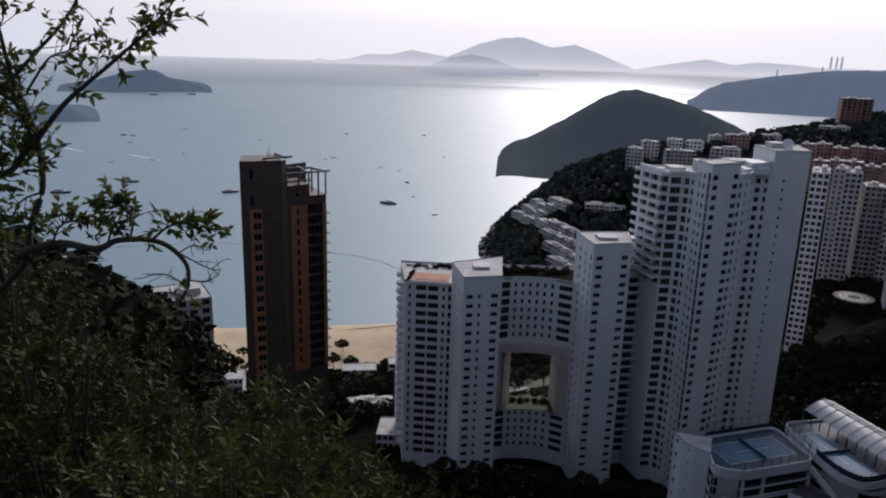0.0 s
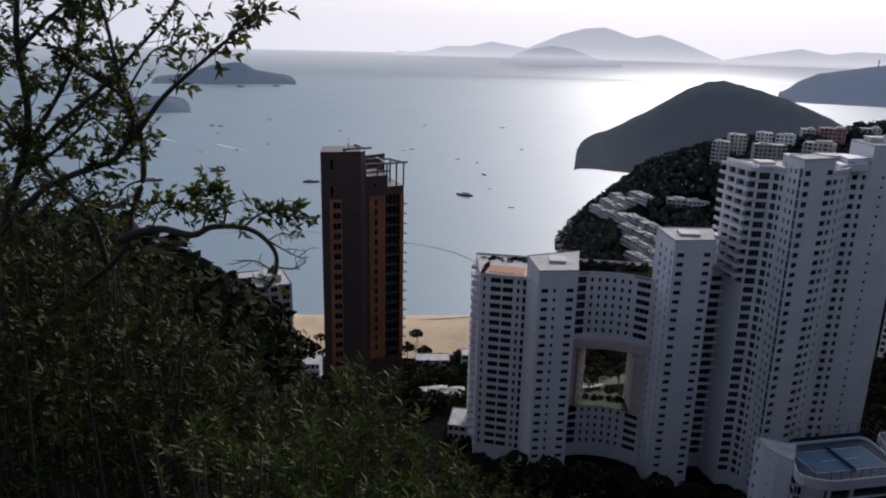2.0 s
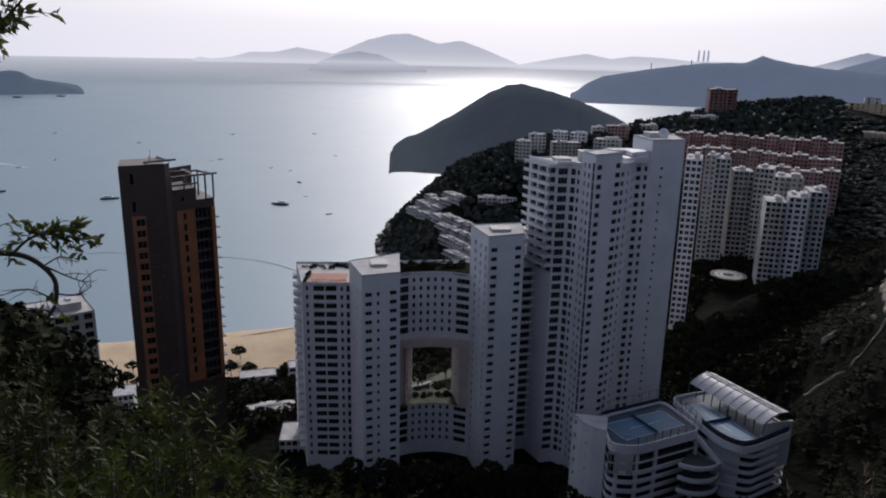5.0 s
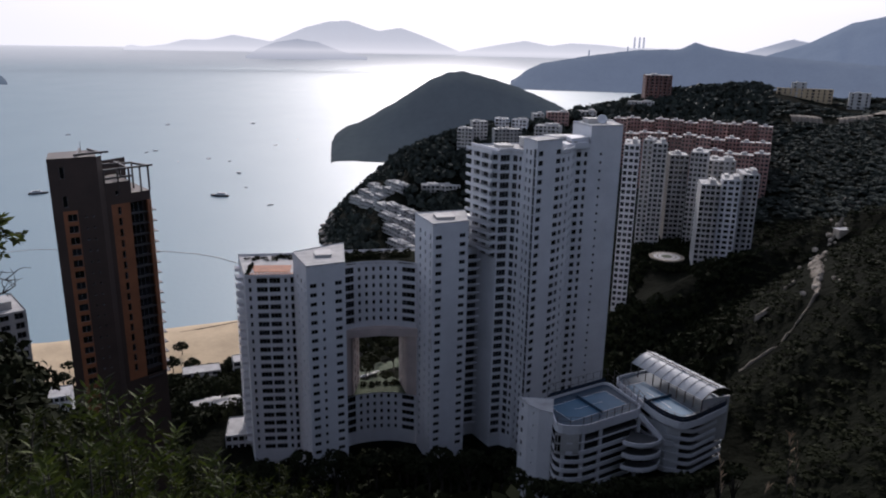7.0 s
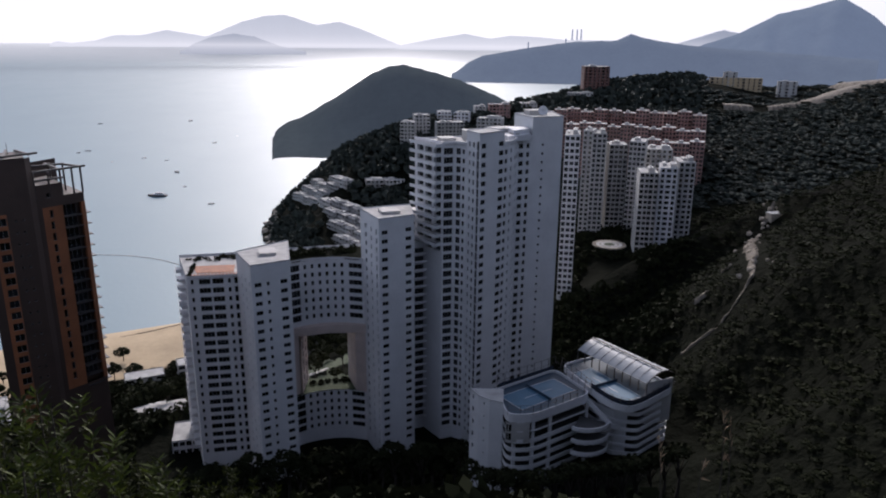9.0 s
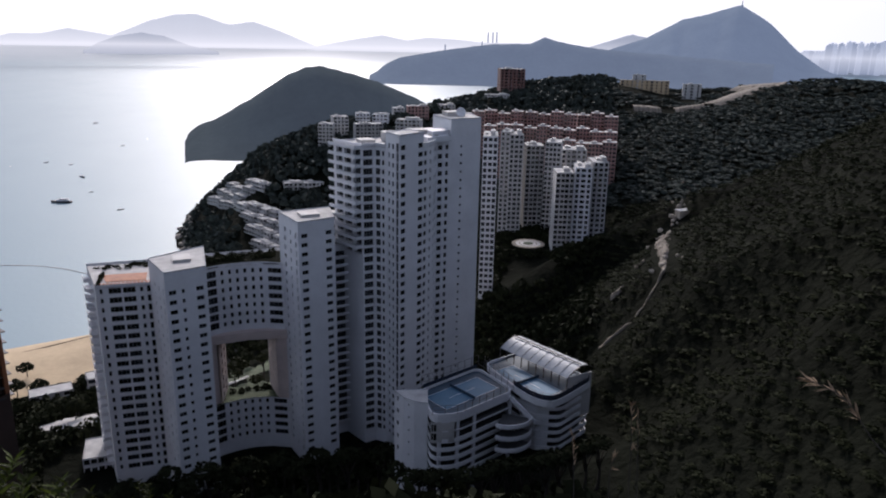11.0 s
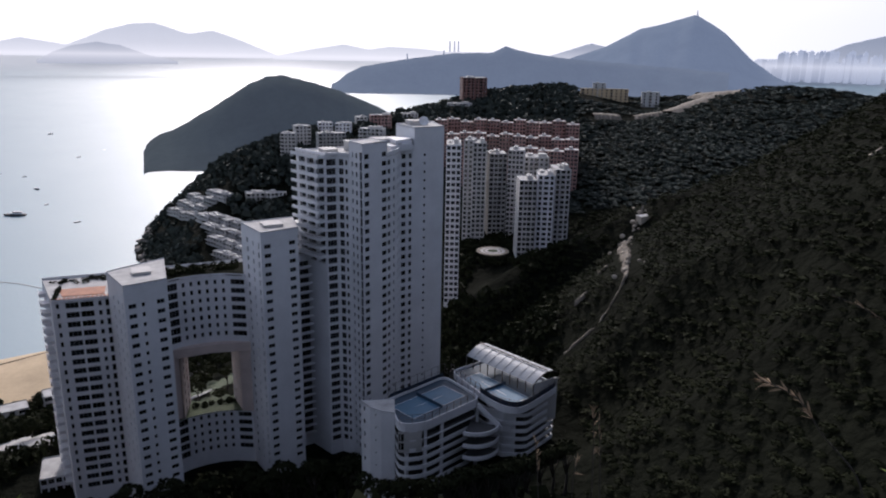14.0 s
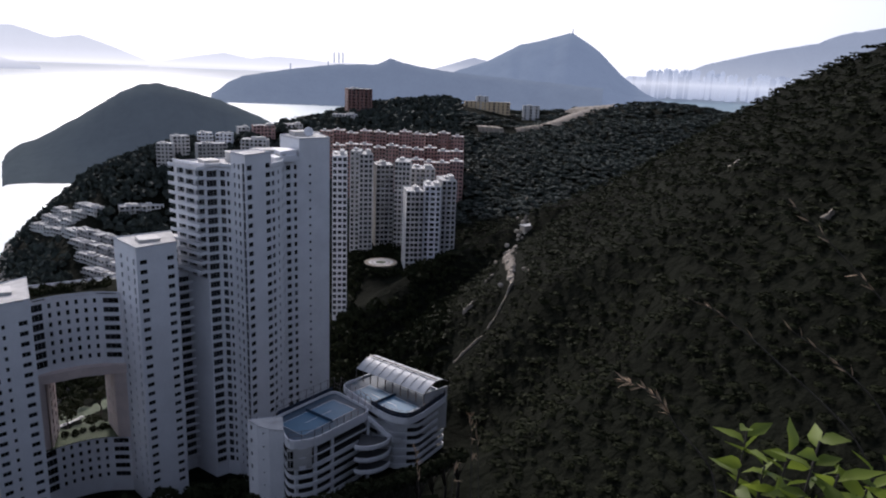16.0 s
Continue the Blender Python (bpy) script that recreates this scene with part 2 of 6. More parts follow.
rings = [0, 150, 300, 450, 600, 800, 1000, 1300, 1600, 2000, 2200, 2500, 2800, 3200, 3700, 4300, 5000, 6000, 7500, 10000, 16000]
v, f = [], []
for D in rings:
    for k in range(120):
        v.append(tuple(polar(k * 3, near(D), sea_z(D))))
for j in range(len(rings) - 1):
    for k in range(120):
        f.append((j * 120 + k, j * 120 + (k + 1) % 120, (j + 1) * 120 + (k + 1) % 120, (j + 1) * 120 + k)[::-1])
tagged(new("water", mesh_of("water", v, f, (M_SEA,), smooth=True)), "calm silvery bay reaching a hazy horizon", "sea", kind="structure")


# ---- ground ----
def lerp_line(pts, x, y):
    """The nearest place on a line of (x, y, z...) points: its distance and interpolated values."""
    best = (1e9, None)
    for a, b in zip(pts, pts[1:]):
        dx, dy = b[0] - a[0], b[1] - a[1]
        t = max(0.0, min(1.0, ((x - a[0]) * dx + (y - a[1]) * dy) / (dx * dx + dy * dy)))
        d = math.hypot(x - a[0] - t * dx, y - a[1] - t * dy)
        if d < best[0]:
            best = (d, [p + (q - p) * t for p, q in zip(a[2:], b[2:])], dx * (y - a[1]) - dy * (x - a[0]))
    return best


def crest(*rows):
    """A ridge from rows of azimuth, distance and angle over the horizon."""
    return [(*polar(az, r)[:2], H + r * math.tan(radians(el)) - (7 if r > 600 else 4)) for az, r, el in rows]


COAST = [(-900, 330), (-500, 380), (-135, 418), (-68, 428), (-22, 436), (12, 470), (33, 540), (42, 600), (46, 680), (66, 742), (100, 800), (170, 830), (300, 860), (430, 900), (600, 1000), (900, 1300), (1500, 1500)]
def dense(line, step=3.0):
    """The same line with points close together, as an array."""
    out = []
    for p, q in zip(line, line[1:]):
        n_ = max(1, int(math.dist(p[:2], q[:2]) / step))
        out += [[u + (w_ - u) * k / n_ for u, w_ in zip(p, q)] for k in range(n_)]
    return np.array(out + [list(line[-1])])


SPUR = dense(crest((-100, 240, 10), (-85, 265, 9), (-75, 300, 7.2), (-66.1, 350, 3.25), (-62, 370, 1.07), (-58.8, 390, -1.1), (-55.7, 400, -3.6), (-48, 410, -8), (-41.5, 390, -11.5), (-35.2, 365, -14.7), (-31, 340, -17.5)))
BACK = dense(crest((-62, 690, -2.6), (-57.4, 720, -2.2), (-53, 800, -1.5), (-49, 850, -2.0), (-45.3, 880, -2.64), (-40.9, 880, -2.8), (-38, 870, -2.5), (-36, 850, -2.0), (-33, 850, -2.3), (-30.6, 830, -3.1)))
CAPE = dense([(463, 740, 120), (388, 700, 114), (296, 634, 110), (219, 610, 103), (166, 626, 97), (122, 655, 60), (112, 570, 34), (100, 475, 26)])
COASTD = [(*p, 0) for p in COAST]
PADS = (((72, 172), (118, 174), 20, 52, 0.7), ((-10, 242), (116, 240), 26, 27, 0.7), ((-50, 208), (-42, 212), 14, 26, 0.8), ((-95, 240), (-70, 235), 12, 30, 0.8))


def ground_z(x, y):
    r = math.hypot(x, y)
    az = math.degrees(math.atan2(-x, y))
    d, _, side = lerp_line(COASTD, x, y)
    inland = d if side < 0 else -d
    if inland < -40:
        return -8.0
    z = -6 + min(1.0, max(0.0, (inland + 10) / 12)) * 8 + max(0.0, min(26.0, (inland - 70) * 0.3))
    fall = 0.73 - 0.0025 * max(0, az) if az > -30 else max(0.3, 0.73 - (-30 - az) * 0.0025)
    home = H - 2.2 - fall * r
    if y < 0:
        home = max(home, H - 2.2 - 0.45 * y * 0.5 - 0.2 * abs(x))
    out = [z, home]
    for line, sl in ((SPUR, 0.74), (BACK, 0.22), (CAPE, 0.42)):
        out.append(float((line[:, 2] - sl * np.hypot(line[:, 0] - x, line[:, 1] - y)).max()))
    top = max(out)
    z = top + 4 * math.log(sum(math.exp((o - top) / 4) for o in out)) if inland > 5 else (top if inland > -4 else min(top, z))
    z = min(z, 1.5 + 0.95 * max(0.0, inland)) if x > 30 else min(z, 1.5 + 0.62 * max(0.0, inland))
    if inland > 90:
        z += 3.0 * noise.noise((x * 0.02, y * 0.02, 0)) * min(1, r / 120)
    for p, q, rad, cap, sl in PADS:
        dd = lerp_line(((*p, 0), (*q, 0)), x, y)[0]
        o = max(0.0, dd - rad)
        z = min(z, cap + sl * o + 0.006 * o * o)
    return z


NA, radii = 300, [0.0]
while radii[-1] < 1900:
    radii.append(radii[-1] + max(2.0, radii[-1] * 0.035))
v = [(0, 0, ground_z(0, 0))]
for r in radii[1:]:
    for k in range(NA):
        p = polar(60 - 360 * k / NA, r)
        v.append((p.x, p.y, ground_z(p.x, p.y)))
f = [(0, 1 + (k + 1) % NA, 1 + k) for k in range(NA)]
for j in range(len(radii) - 2):
    for k in range(NA):
        k2 = (k + 1) % NA
        f.append((1 + j * NA + k, 1 + j * NA + k2, 1 + (j + 1) * NA + k2, 1 + (j + 1) * NA + k))
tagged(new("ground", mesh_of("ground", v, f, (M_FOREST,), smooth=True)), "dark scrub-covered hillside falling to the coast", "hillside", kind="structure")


# ---- far land ----
def far_hill(name, label, D, base_D, pts, mat, width=2.2, seed=0, rough=0.05):
    """A hill or island at D metres whose skyline passes through pts (azimuth, angle); its near shore lies at base_D."""
    N, rows = 90, [(-1.0, 0.0), (-0.8, 0.16), (-0.6, 0.38), (-0.4, 0.62), (-0.2, 0.86), (0.0, 1.0), (0.3, 0.8), (1.0, 0.0)]
    v, f = [], []
    a0, a1 = pts[0][0], pts[-1][0]
    for i in range(N):
        az = a0 + (a1 - a0) * i / (N - 1)
        el = np.interp(-az, [-p[0] for p in pts], [p[1] for p in pts])
        low = max(0.0, H + near(base_D) * math.tan(radians(el)) - sea_z(base_D))
        big = max(1.0, H + near(base_D) * math.tan(radians(max(p[1] for p in pts))) - sea_z(base_D))
        DR = base_D + (D - base_D) * min(1.0, low / big / 0.4)
        for u, hgt in rows:
            DD = DR + u * (DR - base_D * 0.998) if u < 0 else DR * (1 + 0.3 * u)
            d, zs = near(DD), sea_z(DD)
            top = H + near(DR) * math.tan(radians(el))
            hh = max(0.0, top - sea_z(DR))
            n = noise.fractal((az * 0.9 + seed, u * 2.2, seed), 1.0, 2.0, 4)
            jut = 0.0 if u == 0 else hh * 0.10 * n * (1 if abs(u) < 1 else 0.3)
            z = zs - 3 + (hh + 3) * min(1.0, hgt) * (1 - (0.05 * abs(n) if -1 < u < 0 else 0)) + hh * rough * n * (u == 0) * 0.5
            v.append(tuple(polar(az, d + jut, z)))
    R = len(rows)
    for i in range(N - 1):
        for j in range(R - 1):
            f.append((i * R + j, i * R + j + 1, (i + 1) * R + j + 1, (i + 1) * R + j)[::-1])
    return tagged(new(name, mesh_of(name, v, f, (mat,), smooth=True)), label, "island" if "island" in name else "hill", kind="structure")


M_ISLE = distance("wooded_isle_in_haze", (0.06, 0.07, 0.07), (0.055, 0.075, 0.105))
M_MID = distance("wooded_island_in_haze", (0.050, 0.060, 0.055), (0.020, 0.025, 0.034))
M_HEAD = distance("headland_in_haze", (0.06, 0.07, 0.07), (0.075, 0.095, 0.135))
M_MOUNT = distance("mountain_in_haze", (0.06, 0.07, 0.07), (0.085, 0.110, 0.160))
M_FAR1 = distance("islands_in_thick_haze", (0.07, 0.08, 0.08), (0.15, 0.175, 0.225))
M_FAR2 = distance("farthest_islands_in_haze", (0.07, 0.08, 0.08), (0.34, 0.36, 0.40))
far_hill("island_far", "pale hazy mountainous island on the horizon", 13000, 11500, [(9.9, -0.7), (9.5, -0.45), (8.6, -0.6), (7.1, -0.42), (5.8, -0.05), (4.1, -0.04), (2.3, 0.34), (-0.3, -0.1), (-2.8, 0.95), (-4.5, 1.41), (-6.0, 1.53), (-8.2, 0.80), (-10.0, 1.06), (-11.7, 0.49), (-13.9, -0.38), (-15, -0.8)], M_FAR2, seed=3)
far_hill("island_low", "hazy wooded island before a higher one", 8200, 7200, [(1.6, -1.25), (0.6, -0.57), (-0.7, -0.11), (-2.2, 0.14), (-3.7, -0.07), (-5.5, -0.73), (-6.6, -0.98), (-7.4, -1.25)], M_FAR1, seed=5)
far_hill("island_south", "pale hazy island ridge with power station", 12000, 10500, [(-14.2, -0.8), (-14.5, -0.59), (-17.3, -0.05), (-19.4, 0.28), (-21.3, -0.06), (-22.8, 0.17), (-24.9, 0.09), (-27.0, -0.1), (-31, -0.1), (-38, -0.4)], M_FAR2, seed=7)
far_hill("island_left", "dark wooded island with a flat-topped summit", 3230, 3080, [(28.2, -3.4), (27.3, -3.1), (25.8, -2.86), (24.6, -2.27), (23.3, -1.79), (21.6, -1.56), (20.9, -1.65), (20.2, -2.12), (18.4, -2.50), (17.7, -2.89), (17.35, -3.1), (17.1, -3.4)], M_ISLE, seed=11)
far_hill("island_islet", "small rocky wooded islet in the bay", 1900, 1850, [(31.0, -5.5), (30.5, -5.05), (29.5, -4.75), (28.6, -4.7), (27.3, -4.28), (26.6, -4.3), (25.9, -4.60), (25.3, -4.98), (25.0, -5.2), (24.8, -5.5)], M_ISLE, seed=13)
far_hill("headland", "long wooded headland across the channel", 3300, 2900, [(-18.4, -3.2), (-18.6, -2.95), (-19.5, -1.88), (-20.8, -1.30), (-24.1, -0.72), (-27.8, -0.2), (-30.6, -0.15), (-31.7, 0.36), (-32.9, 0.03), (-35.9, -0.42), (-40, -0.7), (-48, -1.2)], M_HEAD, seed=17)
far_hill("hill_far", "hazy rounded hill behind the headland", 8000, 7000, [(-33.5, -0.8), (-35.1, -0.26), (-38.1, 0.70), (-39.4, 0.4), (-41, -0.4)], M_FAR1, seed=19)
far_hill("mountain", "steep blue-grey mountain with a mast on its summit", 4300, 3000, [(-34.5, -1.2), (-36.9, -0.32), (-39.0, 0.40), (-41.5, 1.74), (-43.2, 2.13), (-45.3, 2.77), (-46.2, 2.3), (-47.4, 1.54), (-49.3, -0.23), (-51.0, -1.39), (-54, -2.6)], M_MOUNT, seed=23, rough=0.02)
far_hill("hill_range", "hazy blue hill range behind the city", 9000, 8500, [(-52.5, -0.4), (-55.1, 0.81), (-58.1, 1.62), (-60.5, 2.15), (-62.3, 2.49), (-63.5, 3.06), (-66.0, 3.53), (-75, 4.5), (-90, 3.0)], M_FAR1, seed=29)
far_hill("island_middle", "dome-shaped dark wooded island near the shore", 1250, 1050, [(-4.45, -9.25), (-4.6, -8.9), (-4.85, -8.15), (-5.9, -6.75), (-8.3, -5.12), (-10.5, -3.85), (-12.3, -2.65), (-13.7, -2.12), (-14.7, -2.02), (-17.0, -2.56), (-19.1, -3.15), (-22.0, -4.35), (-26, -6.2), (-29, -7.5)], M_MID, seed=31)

# ---- glowing rings added as bright haze over the horizon and the far sea ----
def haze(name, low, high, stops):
    """A glowing veil painted as lit air, thicker or thinner with height, brighter and warmer towards the sun."""
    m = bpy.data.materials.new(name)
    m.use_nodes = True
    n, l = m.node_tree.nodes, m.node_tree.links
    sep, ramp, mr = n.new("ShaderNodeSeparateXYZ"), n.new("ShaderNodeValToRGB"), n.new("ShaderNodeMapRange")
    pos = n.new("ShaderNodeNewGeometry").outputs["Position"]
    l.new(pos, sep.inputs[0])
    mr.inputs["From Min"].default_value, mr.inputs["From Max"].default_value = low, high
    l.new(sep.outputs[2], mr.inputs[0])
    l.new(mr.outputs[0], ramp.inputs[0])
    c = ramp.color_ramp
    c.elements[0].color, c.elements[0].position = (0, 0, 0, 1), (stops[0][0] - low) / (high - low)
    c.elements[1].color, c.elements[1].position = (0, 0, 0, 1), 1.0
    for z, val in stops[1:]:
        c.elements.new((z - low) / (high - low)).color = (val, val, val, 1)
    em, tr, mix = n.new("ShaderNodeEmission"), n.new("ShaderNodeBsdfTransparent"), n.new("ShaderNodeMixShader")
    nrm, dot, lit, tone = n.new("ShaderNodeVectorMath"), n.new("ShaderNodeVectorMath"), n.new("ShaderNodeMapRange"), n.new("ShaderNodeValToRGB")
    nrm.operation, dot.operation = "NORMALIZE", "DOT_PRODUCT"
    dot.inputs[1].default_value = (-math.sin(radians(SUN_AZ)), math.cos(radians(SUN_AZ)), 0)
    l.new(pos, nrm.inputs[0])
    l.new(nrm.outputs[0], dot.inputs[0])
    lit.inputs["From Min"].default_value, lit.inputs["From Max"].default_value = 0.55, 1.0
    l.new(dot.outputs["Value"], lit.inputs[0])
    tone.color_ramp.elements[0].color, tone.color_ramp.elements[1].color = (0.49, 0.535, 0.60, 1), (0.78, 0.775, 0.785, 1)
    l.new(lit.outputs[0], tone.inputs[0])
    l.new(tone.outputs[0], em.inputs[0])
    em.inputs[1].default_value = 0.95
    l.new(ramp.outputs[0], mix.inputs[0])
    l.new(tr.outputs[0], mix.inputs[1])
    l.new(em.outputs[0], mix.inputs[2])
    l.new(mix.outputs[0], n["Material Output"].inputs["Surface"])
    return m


def haze_ring(r, heights, m):
    v, f = [], []
    n_ = len(heights)
    for k in range(120):
        v += [tuple(polar(k * 3, r, z)) for z in heights]
    for k in range(120):
        for j in range(n_ - 1):
            f.append((k * n_ + j, ((k + 1) % 120) * n_ + j, ((k + 1) % 120) * n_ + j + 1, k * n_ + j + 1))
    return mesh_of("haze_curtain", v, f, (m,), smooth=True)


tagged(new("haze_curtain", haze_ring(4775, (60, 150, 250, 400, 700, 1000), haze("horizon_haze", 60, 1000, ((73, 0), (102, 0.8), (130, 1.0), (350, 0.95), (600, 0.7))))), "white haze lying over the horizon", "haze", kind="structure")
# nearer veil, set before the farthest islands and city to pale the sea
tagged(new("haze_curtain", haze_ring(3400, (46, 80, 110, 135, 160, 200, 300), haze("thin_sea_haze", 46, 300, ((52, 0), (85, 0.2), (112, 0.34), (131, 0.52), (146, 0.34), (180, 0.15), (230, 0.06))))), "thin haze over the far sea", "haze", kind="structure")

# ---- beach ----
v, f = [], []
shore = [(x, 383 + 0.1 * (x + 500)) if x < -135 else (x, 418 + (x + 135) * 0.155) for x in range(-420, 31, 10)]
for x, y in shore:
    for k, (dy, z) in enumerate(((9, -0.6), (-2, 0.35), (-12, 1.3), (-30, 2.4), (-58, 3.2), (-66, 2.2))):
        v.append((x, y + dy, max(z + 0.6, ground_z(x, y + dy) + 0.7) if dy < 0 else z + 0.6))
for i in range(len(shore) - 1):
    for k in range(5):
        f.append((i * 6 + k, (i + 1) * 6 + k, (i + 1) * 6 + k + 1, i * 6 + k + 1)[::-1])
tagged(new("beach", mesh_of("beach", v, f, (M_SAND,), smooth=True)), "broad golden sand beach", "beach", kind="structure")


# ---- the great apartment building with a square hole ----
FH = 3.05
level = [94.2 + FH * k for k in range(-20, 16)]
apt = thing("apartment_building", "huge white wavy apartment building with a square hole through it", "building", (50, 235, 30))
Z0 = 20.0


def span(lo, hi):
    return [z for z in level if lo < z < hi]


# left wing with its terrace
w = Wing()
w.add((-13.5, 258), (-10.6, 232.8), Z0, 96.3, [(0.25, 1.6, 1.6), (0.6, 1.6, 1.6)], span(33, 95))
w.add((-10.6, 232.8), (7.0, 230.5), Z0, 96.3, [(0.09, 0.7, 1.3), (0.31, 3.0, 1.5), (0.54, 3.0, 1.5), (0.74, 0.8, 1.3), (0.89, 1.9, 1.7)], span(33, 95))
w.add((10, 256), (-13.5, 258), Z0, 96.3)
WA = w.make("wall", (M_WHITE,), apt, loose=150)
# front tower of that wing
w = Wing()
w.add((5.0, 231.0), (8.5, 214.3), Z0, 104, [(0.35, 0.8, 1.1), (0.62, 0.8, 1.1), (0.88, 0.9, 1.6)], span(33, 100))
w.add((8.5, 214.3), (20.6, 217.0), Z0, 104, [(0.17, 1.8, 1.15), (0.42, 0.75, 1.05), (0.82, 1.9, 1.15)], span(33, 99))
w.add((20.6, 217.0), (22.5, 240.0), Z0, 104, [(0.3, 1.2, 1.2), (0.6, 1.2, 1.2)], span(33, 99))
w.add((22.5, 240), (5.0, 231), Z0, 104)
WB = w.make("wall", (M_WHITE,), apt, loose=150)
# the concave screen with the hole
ARC = [(21.8, 236.8), (26.0, 238.3), (31.0, 238.9), (36.0, 238.6), (41.0, 237.2), (46.8, 233.8)]
w, lower = Wing(), Wing()
for k, (p, q) in enumerate(zip(ARC, ARC[1:])):
    c = [(0.5, 3.0, 1.9)] if k == 0 else [(0.55, 4.0, 1.5)] if k == 4 else [(0.3, 0.8, 1.3), (0.8, 0.8, 1.3)]
    w.add(p, q, 72.6, 97.2, c, span(74, 96))
    lower.add(p, q, 20.0, 46.8, c, span(31, 46))
inner = [(28.3, 249.5), (43.2, 247.0)]
w.make("wall", (M_WHITE,), apt, loose=150)
lower.make("wall", (M_WHITE,), apt, loose=80)
for p, q, z0, z1 in (((58, 252), (16, 254), 73.0, 97.2), ((43.2, 247.2), (28.3, 249.5), Z0, 46.8)):
    w = Wing()
    w.add(p, q, z0, z1)
    w.make("wall", (M_WHITE,), apt)
g = Geo()
bow = ARC + [inner[1], inner[0]]
g.prism([(22.2, 235.9), (34.5, 236.3), (47.2, 232.9), inner[1], inner[0]], 70.0, 73.0)
g.make("beam", (M_PINKW,), apt, "pale pink beam over the square opening")
w = Wing()
w.add((24.6, 237.6), (28.3, 249.5), 46.8, 70.2, [(0.35, 1.6, 1.6), (0.75, 1.6, 1.6)], span(47, 70), 0.8)
w.make("jamb", (M_PINKW,), apt, "pale pink jamb of the square opening")
w = Wing()
w.add((42.9, 247.0), (43.6, 235.6), 46.8, 70.2, [(0.3, 0.9, 1.4), (0.7, 0.9, 1.4)], span(47, 70), 0.4)
w.make("jamb", (M_PINKW,), apt, "pale pink jamb of the square opening")
g = Geo()
g.prism(bow, 46.6, 46.9)
g.make("terrace", (M_LAWN,), apt, "planted terrace at the foot of the opening")
g = Geo()
g.prism([(24.2, 238.2), (27.6, 249.5), (16, 254), (18, 238)][::-1], 46.8, 70.2)
g.make("core", (M_PINKW,), apt)
g = Geo()
g.prism([(43.7, 235.6), (47.0, 233.6), (60, 236), (58, 252), (43.2, 247.0)], 46.8, 70.2)
g.make("core", (M_PINKW,), apt)
# second front tower
w = Wing()
w.add((46.6, 236.0), (49.2, 219.6), Z0, 114.4, [(0.3, 1.2, 1.3), (0.6, 0.8, 1.2), (0.87, 0.9, 1.6)], span(33, 111))
w.add((49.2, 219.6), (61.8, 222.5), Z0, 114.4, [(0.17, 1.9, 1.15), (0.84, 1.9, 1.15)], span(33, 111))
w.add((61.8, 222.5), (64.6, 238.0), Z0, 114.4, [(0.4, 1.2, 1.2)], span(33, 111))
w.add((64.6, 238.0), (46.6, 236.0), Z0, 114.4)
WD = w.make("wall", (M_WHITE,), apt, loose=150)
# recess between the towers
w = Wing()
w.add((63.6, 236.3), (70.4, 237.0), Z0, 101, [(0.2, 1.0, 1.4), (0.62, 3.2, 1.8)], span(33, 100))
WE = w.make("wall", (M_WHITE,), apt, loose=80)
w = Wing()
w.add((63.6, 242.3), (70.4, 243.0), 101, 109, [(0.4, 2.4, 1.8)], span(100, 108))
w.make("wall", (M_WHITE,), apt, loose=80)
# high tower
w = Wing()
w.add((67.6, 242.0), (72.8, 226.6), Z0, 136.6, [(0.2, 3.0, 1.75), (0.5, 3.2, 1.75), (0.82, 3.4, 1.75)], span(100, 136), 1.1)
w.add((72.8, 226.6), (77.2, 227.0), Z0, 136.6, [(0.5, 2.9, 1.75)], span(33, 136), 0.7)
w.add((77.2, 227.0), (80.0, 223.6), Z0, 136.6, [(0.3, 1.5, 1.7), (0.75, 0.8, 1.3)], span(33, 136))
w.add((80.0, 223.6), (81.1, 214.1), Z0, 141.2, [(0.25, 0.9, 1.3), (0.55, 1.2, 1.3), (0.86, 1.6, 2.3)], span(33, 138))
w.add((81.1, 214.1), (91.8, 219.6), Z0, 141.2, [(0.17, 1.9, 1.3), (0.88, 2.0, 1.3)], span(33, 138))
w.add((91.8, 219.6), (97.0, 224.0), Z0, 137.0, [(0.22, 1.7, 1.35), (0.75, 0.9, 1.2)], span(33, 136))
w.add((97.0, 224.0), (101.5, 231.0), Z0, 137.0, [(0.3, 1.3, 1.3), (0.72, 1.6, 1.3)], span(33, 136))
w.add((101.5, 231.0), (107.5, 232.2), Z0, 137.0, [(0.25, 1.6, 1.35), (0.72, 1.1, 1.35)], span(33, 136))
w.add((107.5, 232.2), (119.6, 233.1), Z0, 143.8, [(0.35, 0.7, 0.7)], span(33, 134))
w.add((119.6, 233.1), (123.0, 250.0), Z0, 143.8, [(0.3, 1.2, 1.2), (0.7, 1.2, 1.2)], span(33, 136))
w.add((123, 250), (67.6, 242), Z0, 136.6)
WF = w.make("wall", (M_WHITE,), apt, loose=300)
for pts, z1 in ((((123, 250), (107.0, 247.5), (107.5, 232.2)), 143.8), (((91.8, 219.6), (89.6, 229.0), (80, 223.6)), 141.2)):
    w = Wing()
    for p, q in zip(pts, pts[1:]):
        w.add(p, q, 136.6, z1)
    w.make("wall", (M_WHITE,), apt)
